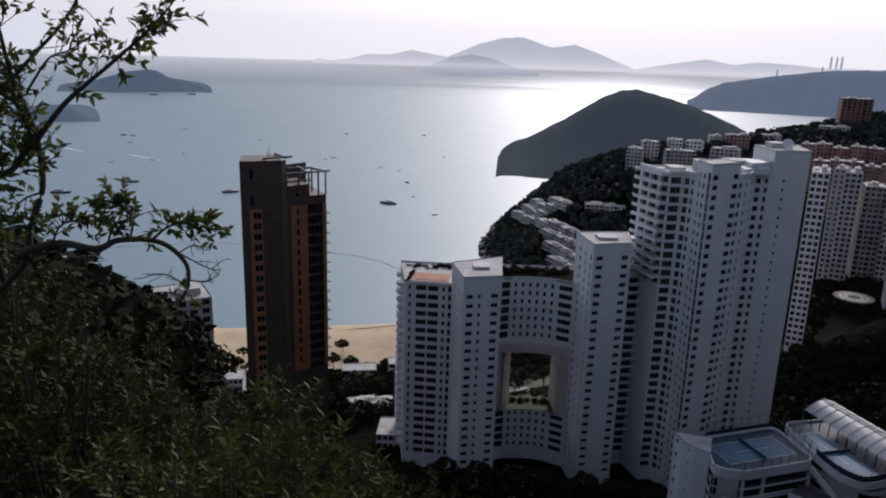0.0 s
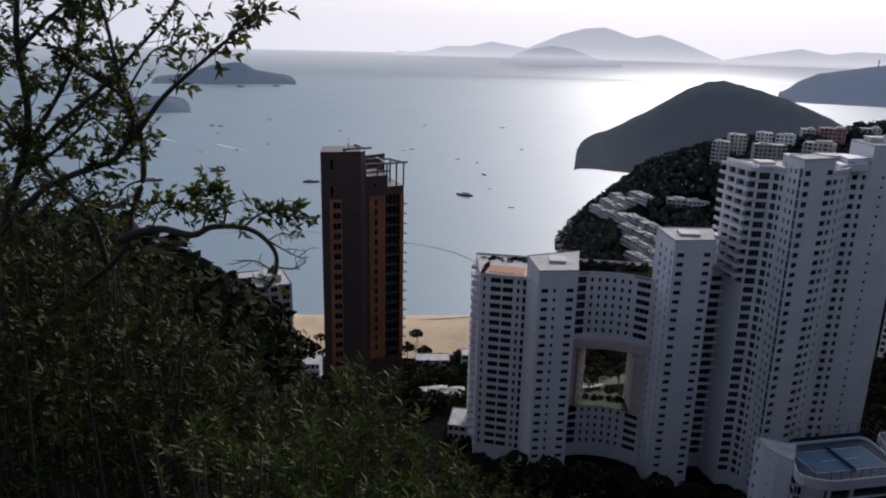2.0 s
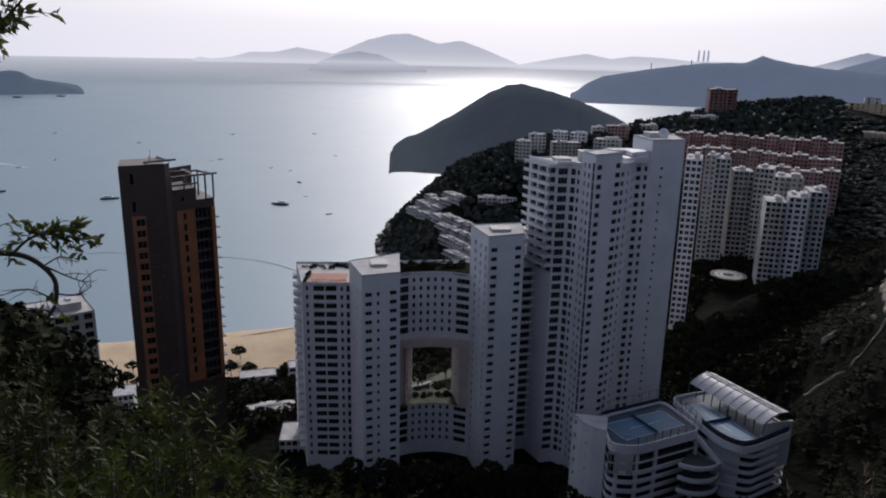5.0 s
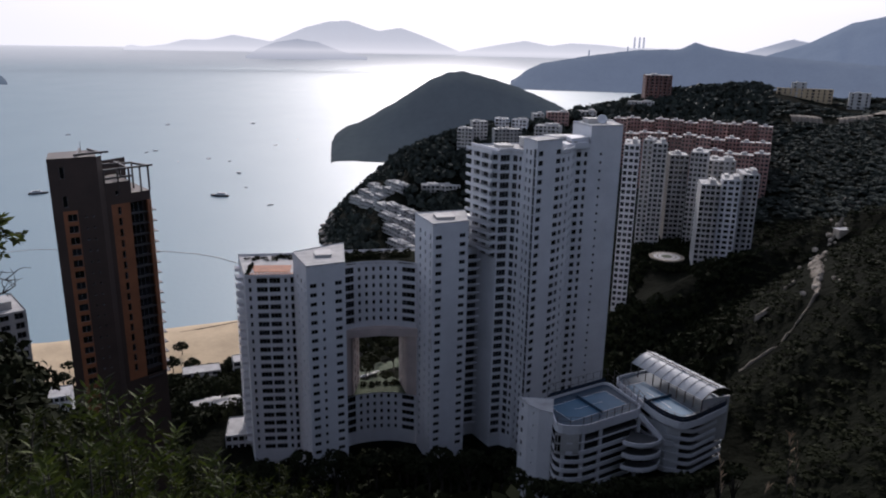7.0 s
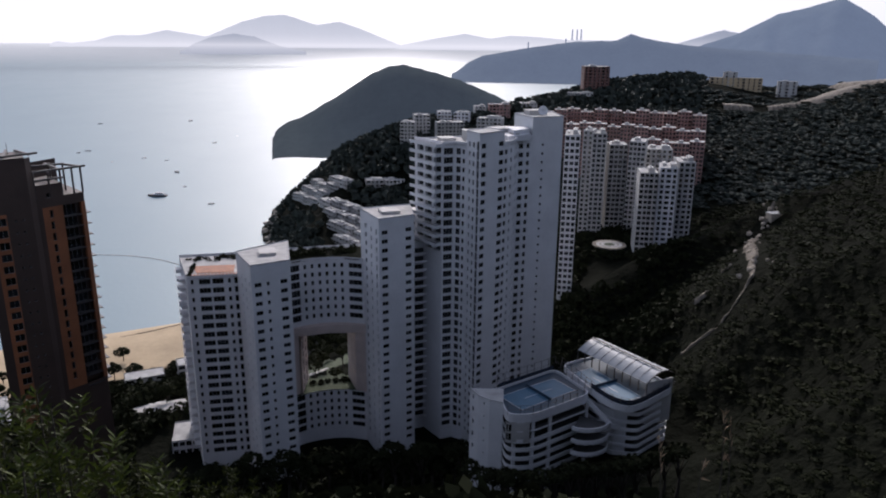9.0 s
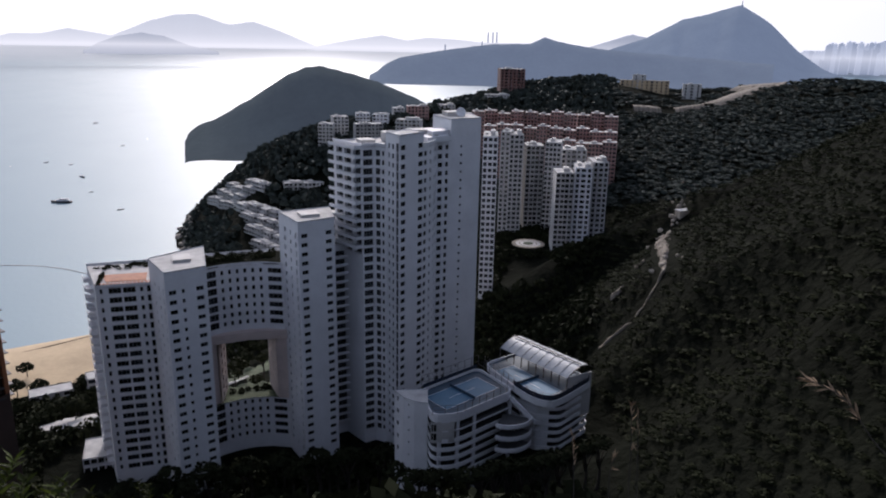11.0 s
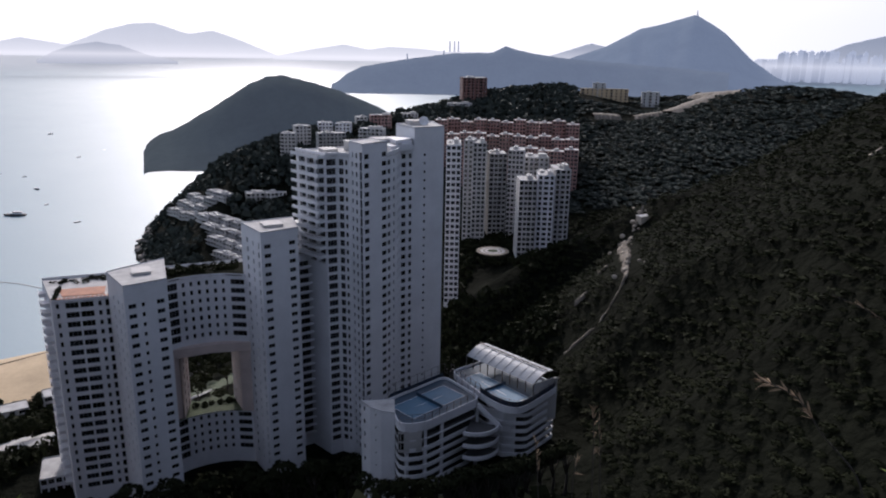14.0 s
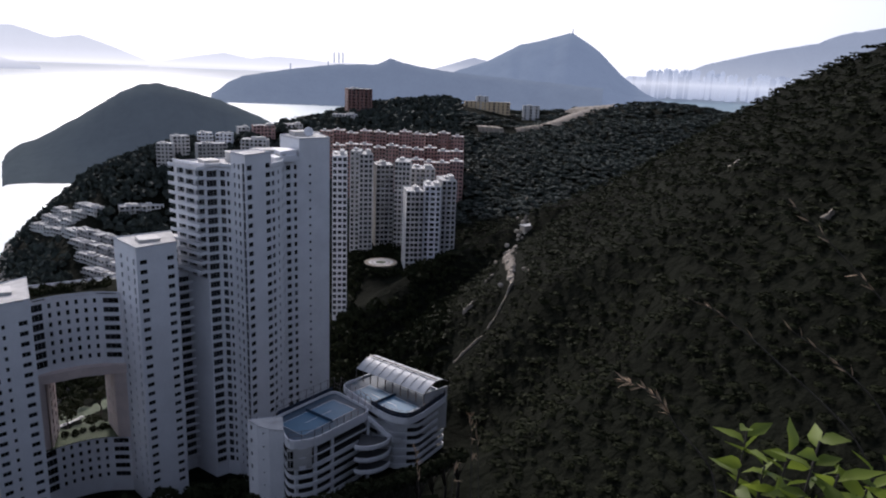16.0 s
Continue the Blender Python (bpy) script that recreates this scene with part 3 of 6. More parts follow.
for pts, z in (([(-10.6, 232.8), (7, 230.5), (10, 256), (-13.5, 258)], 95.3),
               ([(5.0, 231.0), (8.5, 214.3), (20.6, 217.0), (22.5, 240)], 103.4),
               (ARC + [(58, 252), (16, 254)], 96.2),
               ([(46.6, 236), (49.2, 219.6), (61.8, 222.5), (64.6, 238)], 113.8),
               ([(63.6, 236.3), (70.4, 237), (70.4, 250), (63.6, 250)], 100.5),
               ([(63.6, 242.3), (70.4, 243), (70.4, 254), (63.6, 254)], 108.4),
               ([(67.6, 242), (72.8, 226.6), (77.2, 227), (80, 223.6), (91.8, 219.6), (97, 224), (101.5, 231), (107.5, 232.2), (107, 247.5)], 135.8),
               ([(80, 223.6), (81.1, 214.1), (91.8, 219.6), (89.6, 229)], 140.6),
               ([(107.5, 232.2), (119.6, 233.1), (123, 250), (107, 247.5)], 143.2),):
    g = Geo()
    g.prism(pts, z, z + 0.3)
    g.make("roof", (M_ROOF,), apt)

# details of the great building: balconies, terrace, parapets, dish
for k, z in enumerate(span(33, 95)):
    for u in (0.2, 0.62):
        g = Geo()
        x, y = -10.6 - 2.9 * u, 232.8 + 25.2 * u
        g.prism([(x - 1.9, y - 0.2), (x + 0.2, y), (x - 0.6, y + 6), (x - 2.4, y + 5.6)][::1], z - 1.45, z - 1.2)
        g.bar((x - 1.9, y - 0.2, z - 0.3), (x - 2.4, y + 5.6, z - 0.3), 0.12, 0.9)
        g.bar((x - 1.9, y - 0.2, z - 0.3), (x + 0.2, y, z - 0.3), 0.12, 0.9)
        g.make("balcony", (M_WHITE,), WA)
for z in span(103, 137):
    g = Geo()
    a, b = Vector((67.2, 240.6)), Vector((71.9, 225.6))
    o = Vector((-2.1, -0.7))
    g.prism([tuple(a), tuple(a + o), tuple(b + o), (72.9, 226.0)], z - 1.5, z - 1.25)
    g.bar((*(a + o), z - 0.35), (*(b + o), z - 0.35), 0.15, 1.0)
    g.bar((*(b + o), z - 0.35), (72.9, 225.8, z - 0.35), 0.15, 1.0)
    g.make("balcony", (M_WHITE,), WF)
for z in span(33, 100):
    g = Geo()
    g.bar((65.2, 235.3, z - 0.5), (70.0, 235.8, z - 0.5), 1.6, 0.25)
    g.bar((65.2, 234.6, z + 0.0), (70.0, 235.1, z + 0.0), 0.12, 0.5)
    g.make("balcony", (M_WHITE,), WE)
g = Geo()
g.prism([(-7.6, 237.2), (4.0, 235.4), (4.8, 243), (-8.6, 245)], 95.6, 95.8, 0)
g.make("terrace", (M_TILE,), apt, "orange tiled roof terrace")
for k in range(14):
    g = Geo()
    x = -9.6 + k * 1.1
    g.box(x, 234.0 - k * 0.13, 95.6, x + 0.75, 234.7 - k * 0.13, 96.25)
    g.make("planter", (M_TILE,), apt)


def parapet(pts, z, h=0.9, th=0.3, mat=M_WHITE, parent=apt):
    g = Geo()
    for a, b in zip(pts, pts[1:]):
        g.bar((*a, z + h), (*b, z + h), th, h)
    return g.make("parapet", (mat,), parent)


parapet([(67.4, 242), (72.6, 226.3), (77.3, 226.8), (79.9, 223.4)], 136.4, 0.8)
parapet([(91.9, 219.4), (97.1, 223.8), (101.6, 230.8), (107.4, 232.0)], 136.8, 0.8)
for (x0, y0, x1, y1, z0, z1) in ((12, 224, 17, 230, 103.7, 104.4), (52, 226, 58, 232, 114.1, 114.8), (84, 232, 90, 240, 136.1, 139.2), (94, 236, 104, 242, 136.1, 139.5), (74, 231, 79, 237, 136.1, 137.4), (110, 241, 117, 246, 143.5, 145.0), (65, 244, 69, 249, 108.7, 110.2), (99, 229.5, 101.2, 233, 136.1, 138.6)):
    g = Geo()
    g.box(x0, y0, z0, x1, y1, z1)
    g.box(x0 - 0.2, y0 - 0.2, z1, x1 + 0.2, y1 + 0.2, z1 + 0.18)
    g.make("roof_house", (M_CREAM,), apt)
# steps of the crown between the tower heads
for k, (p, q) in enumerate((((96, 226.5), (106, 236)), ((99, 229), (107, 239)))):
    g = Geo()
    g.prism([p, (q[0], p[1] + 4), q, (p[0] + 1, q[1])], 136.1, 138.2 + 1.6 * k)
    g.make("roof_house", (M_WHITE,), apt)
dish = thing("satellite_dish", "white satellite dish on a short steel mast", "satellite dish", (113.4, 237.5, 143.5))
v, f = [(0, 0, 0)], []
for j in range(1, 5):
    for k in range(20):
        a = k * math.pi / 10
        v.append((0.42 * j * math.cos(a), 0.42 * j * math.sin(a), 0.042 * j * j))
f = [(0, 1 + k, 1 + (k + 1) % 20) for k in range(20)]
for j in range(3):
    f += [(1 + j * 20 + k, 1 + (j + 1) * 20 + k, 1 + (j + 1) * 20 + (k + 1) % 20, 1 + j * 20 + (k + 1) % 20) for k in range(20)]
bowl = new("bowl", mesh_of("bowl", v, f, (M_WHITE,), smooth=True))
md = bowl.modifiers.new("thick", "SOLIDIFY")
md.thickness = 0.06
bowl.matrix_basis = Matrix.LocRotScale((113.4, 237.3, 145.2), Euler((radians(68), 0, radians(-20))), None)
under(bowl, dish)
g = Geo()
g.box(113.3, 237.5, 143.4, 113.6, 237.8, 145.2)
g.make("mast", (M_STEEL,), dish)
g = Geo()
g.box(113.35, 236.1, 145.7, 113.45, 237.2, 145.8)
g.make("feed_arm", (M_STEEL,), dish)

# ---- the tall brown and orange tower ----
ot = thing("residential_tower", "slim tower of brown stone and orange copper panels", "building", (-45, 208, 25))
OP = [(-54.4, 195.4), (-43.8, 199.3), (-43.1, 201.9), (-33.2, 209.4), (-42, 226), (-56.9, 207)]
lv = [125.3 - 3.05 * k for k in range(31)]


def along(p, q, t):
    return (p[0] + (q[0] - p[0]) * t, p[1] + (q[1] - p[1]) * t)


w = Wing()
a, b = OP[0], OP[1]
w.add(a, along(a, b, 0.2), 22, 140.6)
w.add(along(a, b, 0.2), along(a, b, 0.5), 22, 70)
w.add(along(a, b, 0.2), along(a, b, 0.5), 127.2, 140.6, [(0.25, 0.9, 2.4)], [129.6, 137])
w.add(along(a, b, 0.5), b, 22, 140.6, [(0.33, 0.45, 0.45), (0.62, 0.45, 0.45)], lv)
w.add(OP[1], OP[2], 22, 140.6)
c, d = OP[2], OP[3]
w.add(c, along(c, d, 0.1), 22, 133)
w.add(along(c, d, 0.1), d, 22, 76)
w.add(along(c, d, 0.1), along(c, d, 0.55), 127.2, 133, [(0.35, 0.8, 0.9)], [130.2])
w.add(along(c, d, 0.55), d, 127.2, 129.6)
w.add(OP[3], OP[4], 22, 129.6)
w.add(OP[4], OP[5], 22, 136.5)
w.add(OP[5], OP[0], 22, 140.6)
w.make("wall", (M_BROWN,), ot, loose=90)
w = Wing()
w.add(along(a, b, 0.2), along(a, b, 0.5), 70, 127.2, [(0.62, 1.9, 1.6)], [z for z in lv if z > 71], 0.5)
w.make("panel", (M_ORANGE,), ot, "orange copper-coloured panel with deep window bays")
w = Wing()
w.add(along(c, d, 0.1), along(c, d, 0.52), 76, 127.2, [(0.42, 0.8, 1.7)], [z for z in lv if z > 77])
w.make("panel", (M_ORANGE,), ot, "orange copper-coloured panel with slit windows")
g = Geo()
g.bar((*along(c, d, 0.9), 127.2), (*along(c, d, 0.99), 127.2), 0.8, 51)
g.make("pilaster", (M_ORANGE,), ot)
w = Wing()
w.add((along(c, d, 0.52)[0] - 0.8, along(c, d, 0.52)[1] + 1.0), (along(c, d, 0.9)[0] - 0.8, along(c, d, 0.9)[1] + 1.0), 76, 127.2, [(0.5, 3.2, 2.3)], [z for z in lv if z > 77])
w.make("wall", (M_BROWN,), ot)
for z in [z for z in lv if z > 75]:
    g = Geo()
    p, q = along(c, d, 0.53), along(c, d, 0.89)
    g.bar((*p, z - 1.25), (*q, z - 1.25), 1.6, 0.2)
    g.make("balcony", (M_STEEL,), ot)
    g = Geo()
    p, q = OP[3], along(OP[3], OP[4], 0.18)
    g.bar((p[0] + 0.6, p[1] + 0.3, z - 1.2), (q[0] + 0.6, q[1] + 0.3, z - 1.2), 1.1, 0.22)
    g.make("fin", (M_STEEL,), ot)
g = Geo()
g.prism([OP[0], OP[1], (-47, 212), OP[5]], 140.4, 140.7)
g.make("roof", (M_BROWN,), ot)
g = Geo()
g.prism([OP[2], along(c, d, 0.55), (-43, 217), (-47, 212)], 132.8, 133.1)
g.make("roof", (M_BROWN,), ot)
g = Geo()
g.prism([along(c, d, 0.55), d, OP[4], (-43, 217)], 129.4, 129.7)
g.make("roof", (M_BROWN,), ot)
# roof pergolas of steel
for p, z in (((c), 136.2), (along(c, d, 0.3), 136.2), (along(c, d, 0.55), 136.6), (along(c, d, 0.8), 136.6), (along(c, d, 0.99), 136.6), ((-42, 217), 136.6), ((-38, 213), 136.6)):
    g = Geo()
    g.box(p[0] - 0.22, p[1] + 0.1, 129.6, p[0] + 0.22, p[1] + 0.54, z)
    g.make("post", (M_STEEL,), ot)
for p, q, z in ((c, along(c, d, 1.1), 136.8), ((-47, 211), (-38, 215), 136.8), (along(c, d, 0.99), (-38, 214), 136.8), (along(c, d, 0.55), (-43, 217), 136.7), (along(a, b, 0.55), along(c, d, 0.15), 141.6), (along(a, b, 0.6), (-50, 210), 141.5), (c, (-48, 210), 141.4), (c, along(c, d, 0.6), 134.6)):
    g = Geo()
    g.bar((*p, z), (*q, z), 0.5, 0.5)
    g.make("beam", (M_STEEL,), ot)
g = Geo()
g.box(-48.1, 203, 140.7, -48.0, 203.1, 144.0)
g.make("mast", (M_STEEL,), ot)

# ---- car park with tennis courts on its roof ----
cp = thing("sports_building", "white terraced car park with blue tennis courts on top", "building", (95, 175, 45))
C1 = [(72.2, 164.2), (79, 162.3), (100.5, 168.9), (97.5, 186.5), (75.2, 179.5)]
C2 = [(101.7, 168.0), (103.0, 161.5), (106.2, 157.6), (110.8, 158.4), (126.3, 165.2), (119, 192), (100.6, 188)]


def inset(pts, d):
    cx, cy = sum(p[0] for p in pts) / len(pts), sum(p[1] for p in pts) / len(pts)
    return [(x + (cx - x) * d / math.hypot(cx - x, cy - y), y + (cy - y) * d / math.hypot(cx - x, cy - y)) for x, y in pts]


def rounded(pts, rad, n=4):
    """The same outline with its corners rounded off."""
    out = []
    for i, p in enumerate(pts):
        a_, b_ = pts[i - 1], pts[(i + 1) % len(pts)]
        p0, p1 = (along(p, q, min(0.45, rad / math.dist(p, q))) for q in (a_, b_))
        out += [along(along(p0, p, k / n), along(p, p1, k / n), k / n) for k in range(n + 1)]
    return out


def band(name, pts, top, height, thick, mat, label="", closed=True):
    g = Geo()
    for p, q in zip(pts, pts[1:] + (pts[:1] if closed else [])):
        g.bar((*p, top), (*q, top), thick, height)
    return g.make(name, (mat,), cp, label)


R1, R2 = rounded(C1, 3.0), rounded(C2, 3.2)
# lower body of the second block, set back under its deck
B2 = rounded([(102.5, 170.5), (105.2, 163.6), (111.5, 160.2), (126.0, 166.2), (118.8, 191.5), (101.0, 187.5)], 1.5)
for R_, body, zd, levels in ((R1, R1, 70.0, ((-4.6, 0.4), (-7.2, 1.3), (-10.0, 1.2), (-12.8, 1.2), (-15.6, 1.2), (-18.4, 1.2))), (R2, B2, 70.4, ((-3.6, 1.1), (-6.2, 1.1), (-8.8, 1.1), (-11.4, 1.1), (-14.0, 1.1), (-16.6, 1.1)))):
    # solid core; the shade of the open levels is put into its colour
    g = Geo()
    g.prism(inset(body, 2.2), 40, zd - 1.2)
    g.make("core", (M_DARK,), cp, "near-black core standing in for the shaded parking levels")
    g = Geo()
    g.prism(R_, zd - 1.0, zd - 0.3)
    g.make("deck", (M_CREAM,), cp)
    g = Geo()
    g.prism(inset(R_, 0.5), zd - 0.3, zd)
    g.make("court_surface", (M_COURT,), cp, "dark blue acrylic court surround")
    band("parapet", R_, zd + 0.6, 2.7 if R_ is R1 else 2.0, 0.35, M_WHITE)
    for dz, hh in levels:
        band("spandrel", body, zd + dz, hh, 0.3, M_WHITE)
        g = Geo()
        g.prism(inset(body, 0.3), zd + dz - hh, zd + dz - hh + 0.25)
        g.make("parking_deck", (M_ROAD,), cp)
band("windscreen", inset(R2[:25], 0.25), 72.6, 1.6, 0.08, M_NAVY, "navy mesh windscreen round the court", False)
band("windscreen", [along(C1[4], C1[3], 0.03), along(C1[4], C1[3], 0.97)], 71.9, 1.2, 0.08, M_NAVY, "navy mesh windscreen round the court", False)
for x, y in ((79.6, 163.0), along(C1[1], C1[2], 0.3), along(C1[1], C1[2], 0.95), (74.6, 164.4)):
    g = Geo()
    g.box(x - 0.45, y, 40, x + 0.45, y + 0.8, 68.5)
    g.make("column", (M_WHITE,), cp)
g = Geo()
g.prism([(103.4, 168.0), (105.6, 163.9), (109.0, 162.2), (110.0, 166.0), (104.5, 172.0)], 44, 68.4)
g.make("stair_core", (M_WHITE,), cp, "white rendered stair core under the court deck")
g = Geo()
g.bar((99.0, 167.4, 69.6), (103.2, 160.6, 64.4), 0.5, 1.3)
g.bar((103.2, 160.6, 64.4), (106.6, 161.6, 63.0), 0.5, 1.3)
g.make("stair", (M_WHITE,), cp, "white open stair running down from the courts")
w = Wing()
w.add((71.9, 164.8), (72.5, 164.0), 61.8, 68.2, [(0.5, 0.6, 1.9)], [66.3, 63.6])
w.add((72.5, 164.0), (78.2, 162.4), 61.8, 68.2, [(0.08, 0.7, 1.9)], [66.3, 63.6])
w.make("bay", (M_CREAM,), cp, "plain rendered corner bay")
for (cx, cy, ang, L, W_) in ((86.0, 174.0, 0.30, 21.0, 9.5), (107.2, 172.6, 1.78, 22.0, 8.4)):
    zz = 70.0 if cx < 95 else 70.4
    mm = Matrix.LocRotScale((cx, cy, zz), Euler((0, 0, ang)), None)
    for sgn in (-1, 1):
        g = Geo()
        g.box(sgn * L / 4 - L / 4 + 0.15, -W_ / 2, 0.004, sgn * L / 4 + L / 4 - 0.15, W_ / 2, 0.02, 0, mm)
        g.make("court", (M_COURTL,), cp, "light blue half of a tennis court")
    for x0, y0, x1, y1 in ((-L / 2, -W_ / 2, L / 2, -W_ / 2 + 0.1), (-L / 2, W_ / 2 - 0.1, L / 2, W_ / 2), (-L / 2, -W_ / 2, -L / 2 + 0.1, W_ / 2), (L / 2 - 0.1, -W_ / 2, L / 2, W_ / 2), (-L / 4, -0.05, L / 4, 0.05)):
        g = Geo()
        g.box(x0, y0, 0.022, x1, y1, 0.03, 0, mm)
        g.make("line", (M_LINE,), cp)
    g = Geo()
    g.box(-0.05, -W_ / 2 - 0.8, 0.02, 0.05, W_ / 2 + 0.8, 0.9, 0, mm)
    g.make("net", (M_COURT,), cp)
# tall wire fences: posts and rails
for pts, hh, zb in (([C1[4], C1[3]], 4.2, 70.6), ([C1[0], C1[1], C1[2]], 2.6, 70.6), ([C1[2], C1[3]], 2.6, 70.6), (C2[0:5], 2.4, 71.0), ([C2[6], C2[0]], 2.4, 71.0)):
    for p, q in zip(pts, pts[1:]):
        n_ = max(2, int(math.dist(p, q) / 2.6))
        for k in range(n_ + 1):
            x, y = along(p, q, k / n_)
            g = Geo()
            g.box(x - 0.06, y - 0.06, zb - 0.1, x + 0.06, y + 0.06, zb + hh)
            g.make("fence_post", (M_STEEL,), cp)
        for zr in (0.5, 1.0):
            g = Geo()
            g.bar((*p, zb + hh * zr), (*q, zb + hh * zr), 0.07, 0.07)
            g.make("fence_rail", (M_STEEL,), cp)
# arched roof over the third court
e0, e1 = Vector((107.6, 190.6, 0)), Vector((115.6, 163.5, 0))
o = Vector((9.6, 1.2, 0))
N, prof = 12, []
for k in range(N + 1):
    t = k / N
    prof.append((t, 74.0 + 4.6 * math.sin(math.pi * (0.12 + 0.62 * t)) - 1.7))
for i in range(9):
    g = Geo()
    A, B = e0.lerp(e1, i / 9), e0.lerp(e1, (i + 0.94) / 9)
    for (t0, h0), (t1, h1) in zip(prof, prof[1:]):
        q = [A + o * t0 + Vector((0, 0, h0)), B + o * t0 + Vector((0, 0, h0)), B + o * t1 + Vector((0, 0, h1)), A + o * t1 + Vector((0, 0, h1))]
        g.quad(*q)
        g.quad(*[p - Vector((0, 0, 0.06)) for p in q[::-1]])
    g.make("roof_sheet", (M_SHEET,), cp, "pale curved translucent roof sheet")
for i in range(10):
    g = Geo()
    A = e0.lerp(e1, i / 9)
    for (t0, h0), (t1, h1) in zip(prof, prof[1:]):
        g.bar(A + o * t0 + Vector((0, 0, h0 + 0.1)), A + o * t1 + Vector((0, 0, h1 + 0.1)), 0.16, 0.3)
    g.make("rib", (M_STEEL if i % 3 == 0 else M_GREY,), cp)
    g = Geo()
    g.box(A.x - 0.12, A.y - 0.12, 70.2, A.x + 0.12, A.y + 0.12, prof[0][1])
    g.make("post", (M_STEEL,), cp)
g = Geo()
g.prism([tuple(e1[:2]), tuple((e1 + o)[:2]), tuple((e1 + o - Vector((0.1, -0.4, 0)))[:2]), tuple((e1 + Vector((0, 0.4, 0)))[:2])], 60, 74)
g.make("end_wall", (M_CREAM,), cp)
g = Geo()
g.bar((*(e0 + o * 0.55)[:2], 77.4), (*(e1 + o * 0.55)[:2], 77.4), 0.5, 0.2)
g.make("ridge", (M_STEEL,), cp)
# stair tower and ramps
w = Wing()
SP = [(66.8, 179.5), (67.6, 174.6), (69.6, 171.2), (72.7, 168.6)]
for k, (p, q) in enumerate(zip(SP, SP[1:])):
    w.add(p, q, 40, 72.0, [(0.35, 0.9, 1.2)] if k == 0 else [(0.5, 0.4, 0.5)] if k == 1 else [], [70, 66, 62, 58, 54])
w.add((72.7, 168.6), (76, 176.5), 40, 72)
w.add((76, 176.5), (66.8, 179.5), 40, 72)
w.make("stair_tower", (M_WHITE,), cp, "white stair tower with a curved face")
g = Geo()
g.prism(SP + [(76, 176.5)], 71.4, 71.7)
g.make("roof", (M_ROOF,), cp)
for z in (65.2, 61.4, 57.6):
    turn = [math.radians(200 + 20 * k) for k in range(8)]
    pts, back = ([(97.0 + (6.5 - o_) * math.cos(t), 163.5 + (5.0 - o_) * math.sin(t)) for t in turn] for o_ in (0.0, 0.3))
    g = Geo()
    g.prism(pts + back[::-1], z - 1.5, z)
    g.make("ramp_wall", (M_WHITE,), cp, "curved white ramp wall")
    g = Geo()
    g.prism([(97.0, 168.0)] + pts, z - 1.5, z - 1.2)
    g.make("ramp_deck", (M_ROAD,), cp)


# ---- generic blocks with windows ----
def on_ground(az, el, r0=30.0):
    r = r0
    while r < 1600:
        p = polar(az, r)
        if ground_z(p.x, p.y) >= H + r * math.tan(radians(el)):
            break
        r += 3.0
    return polar(az, r, H + r * math.tan(radians(el)))


OCC = [(-47, 210, 15), (100, 172, 0)]


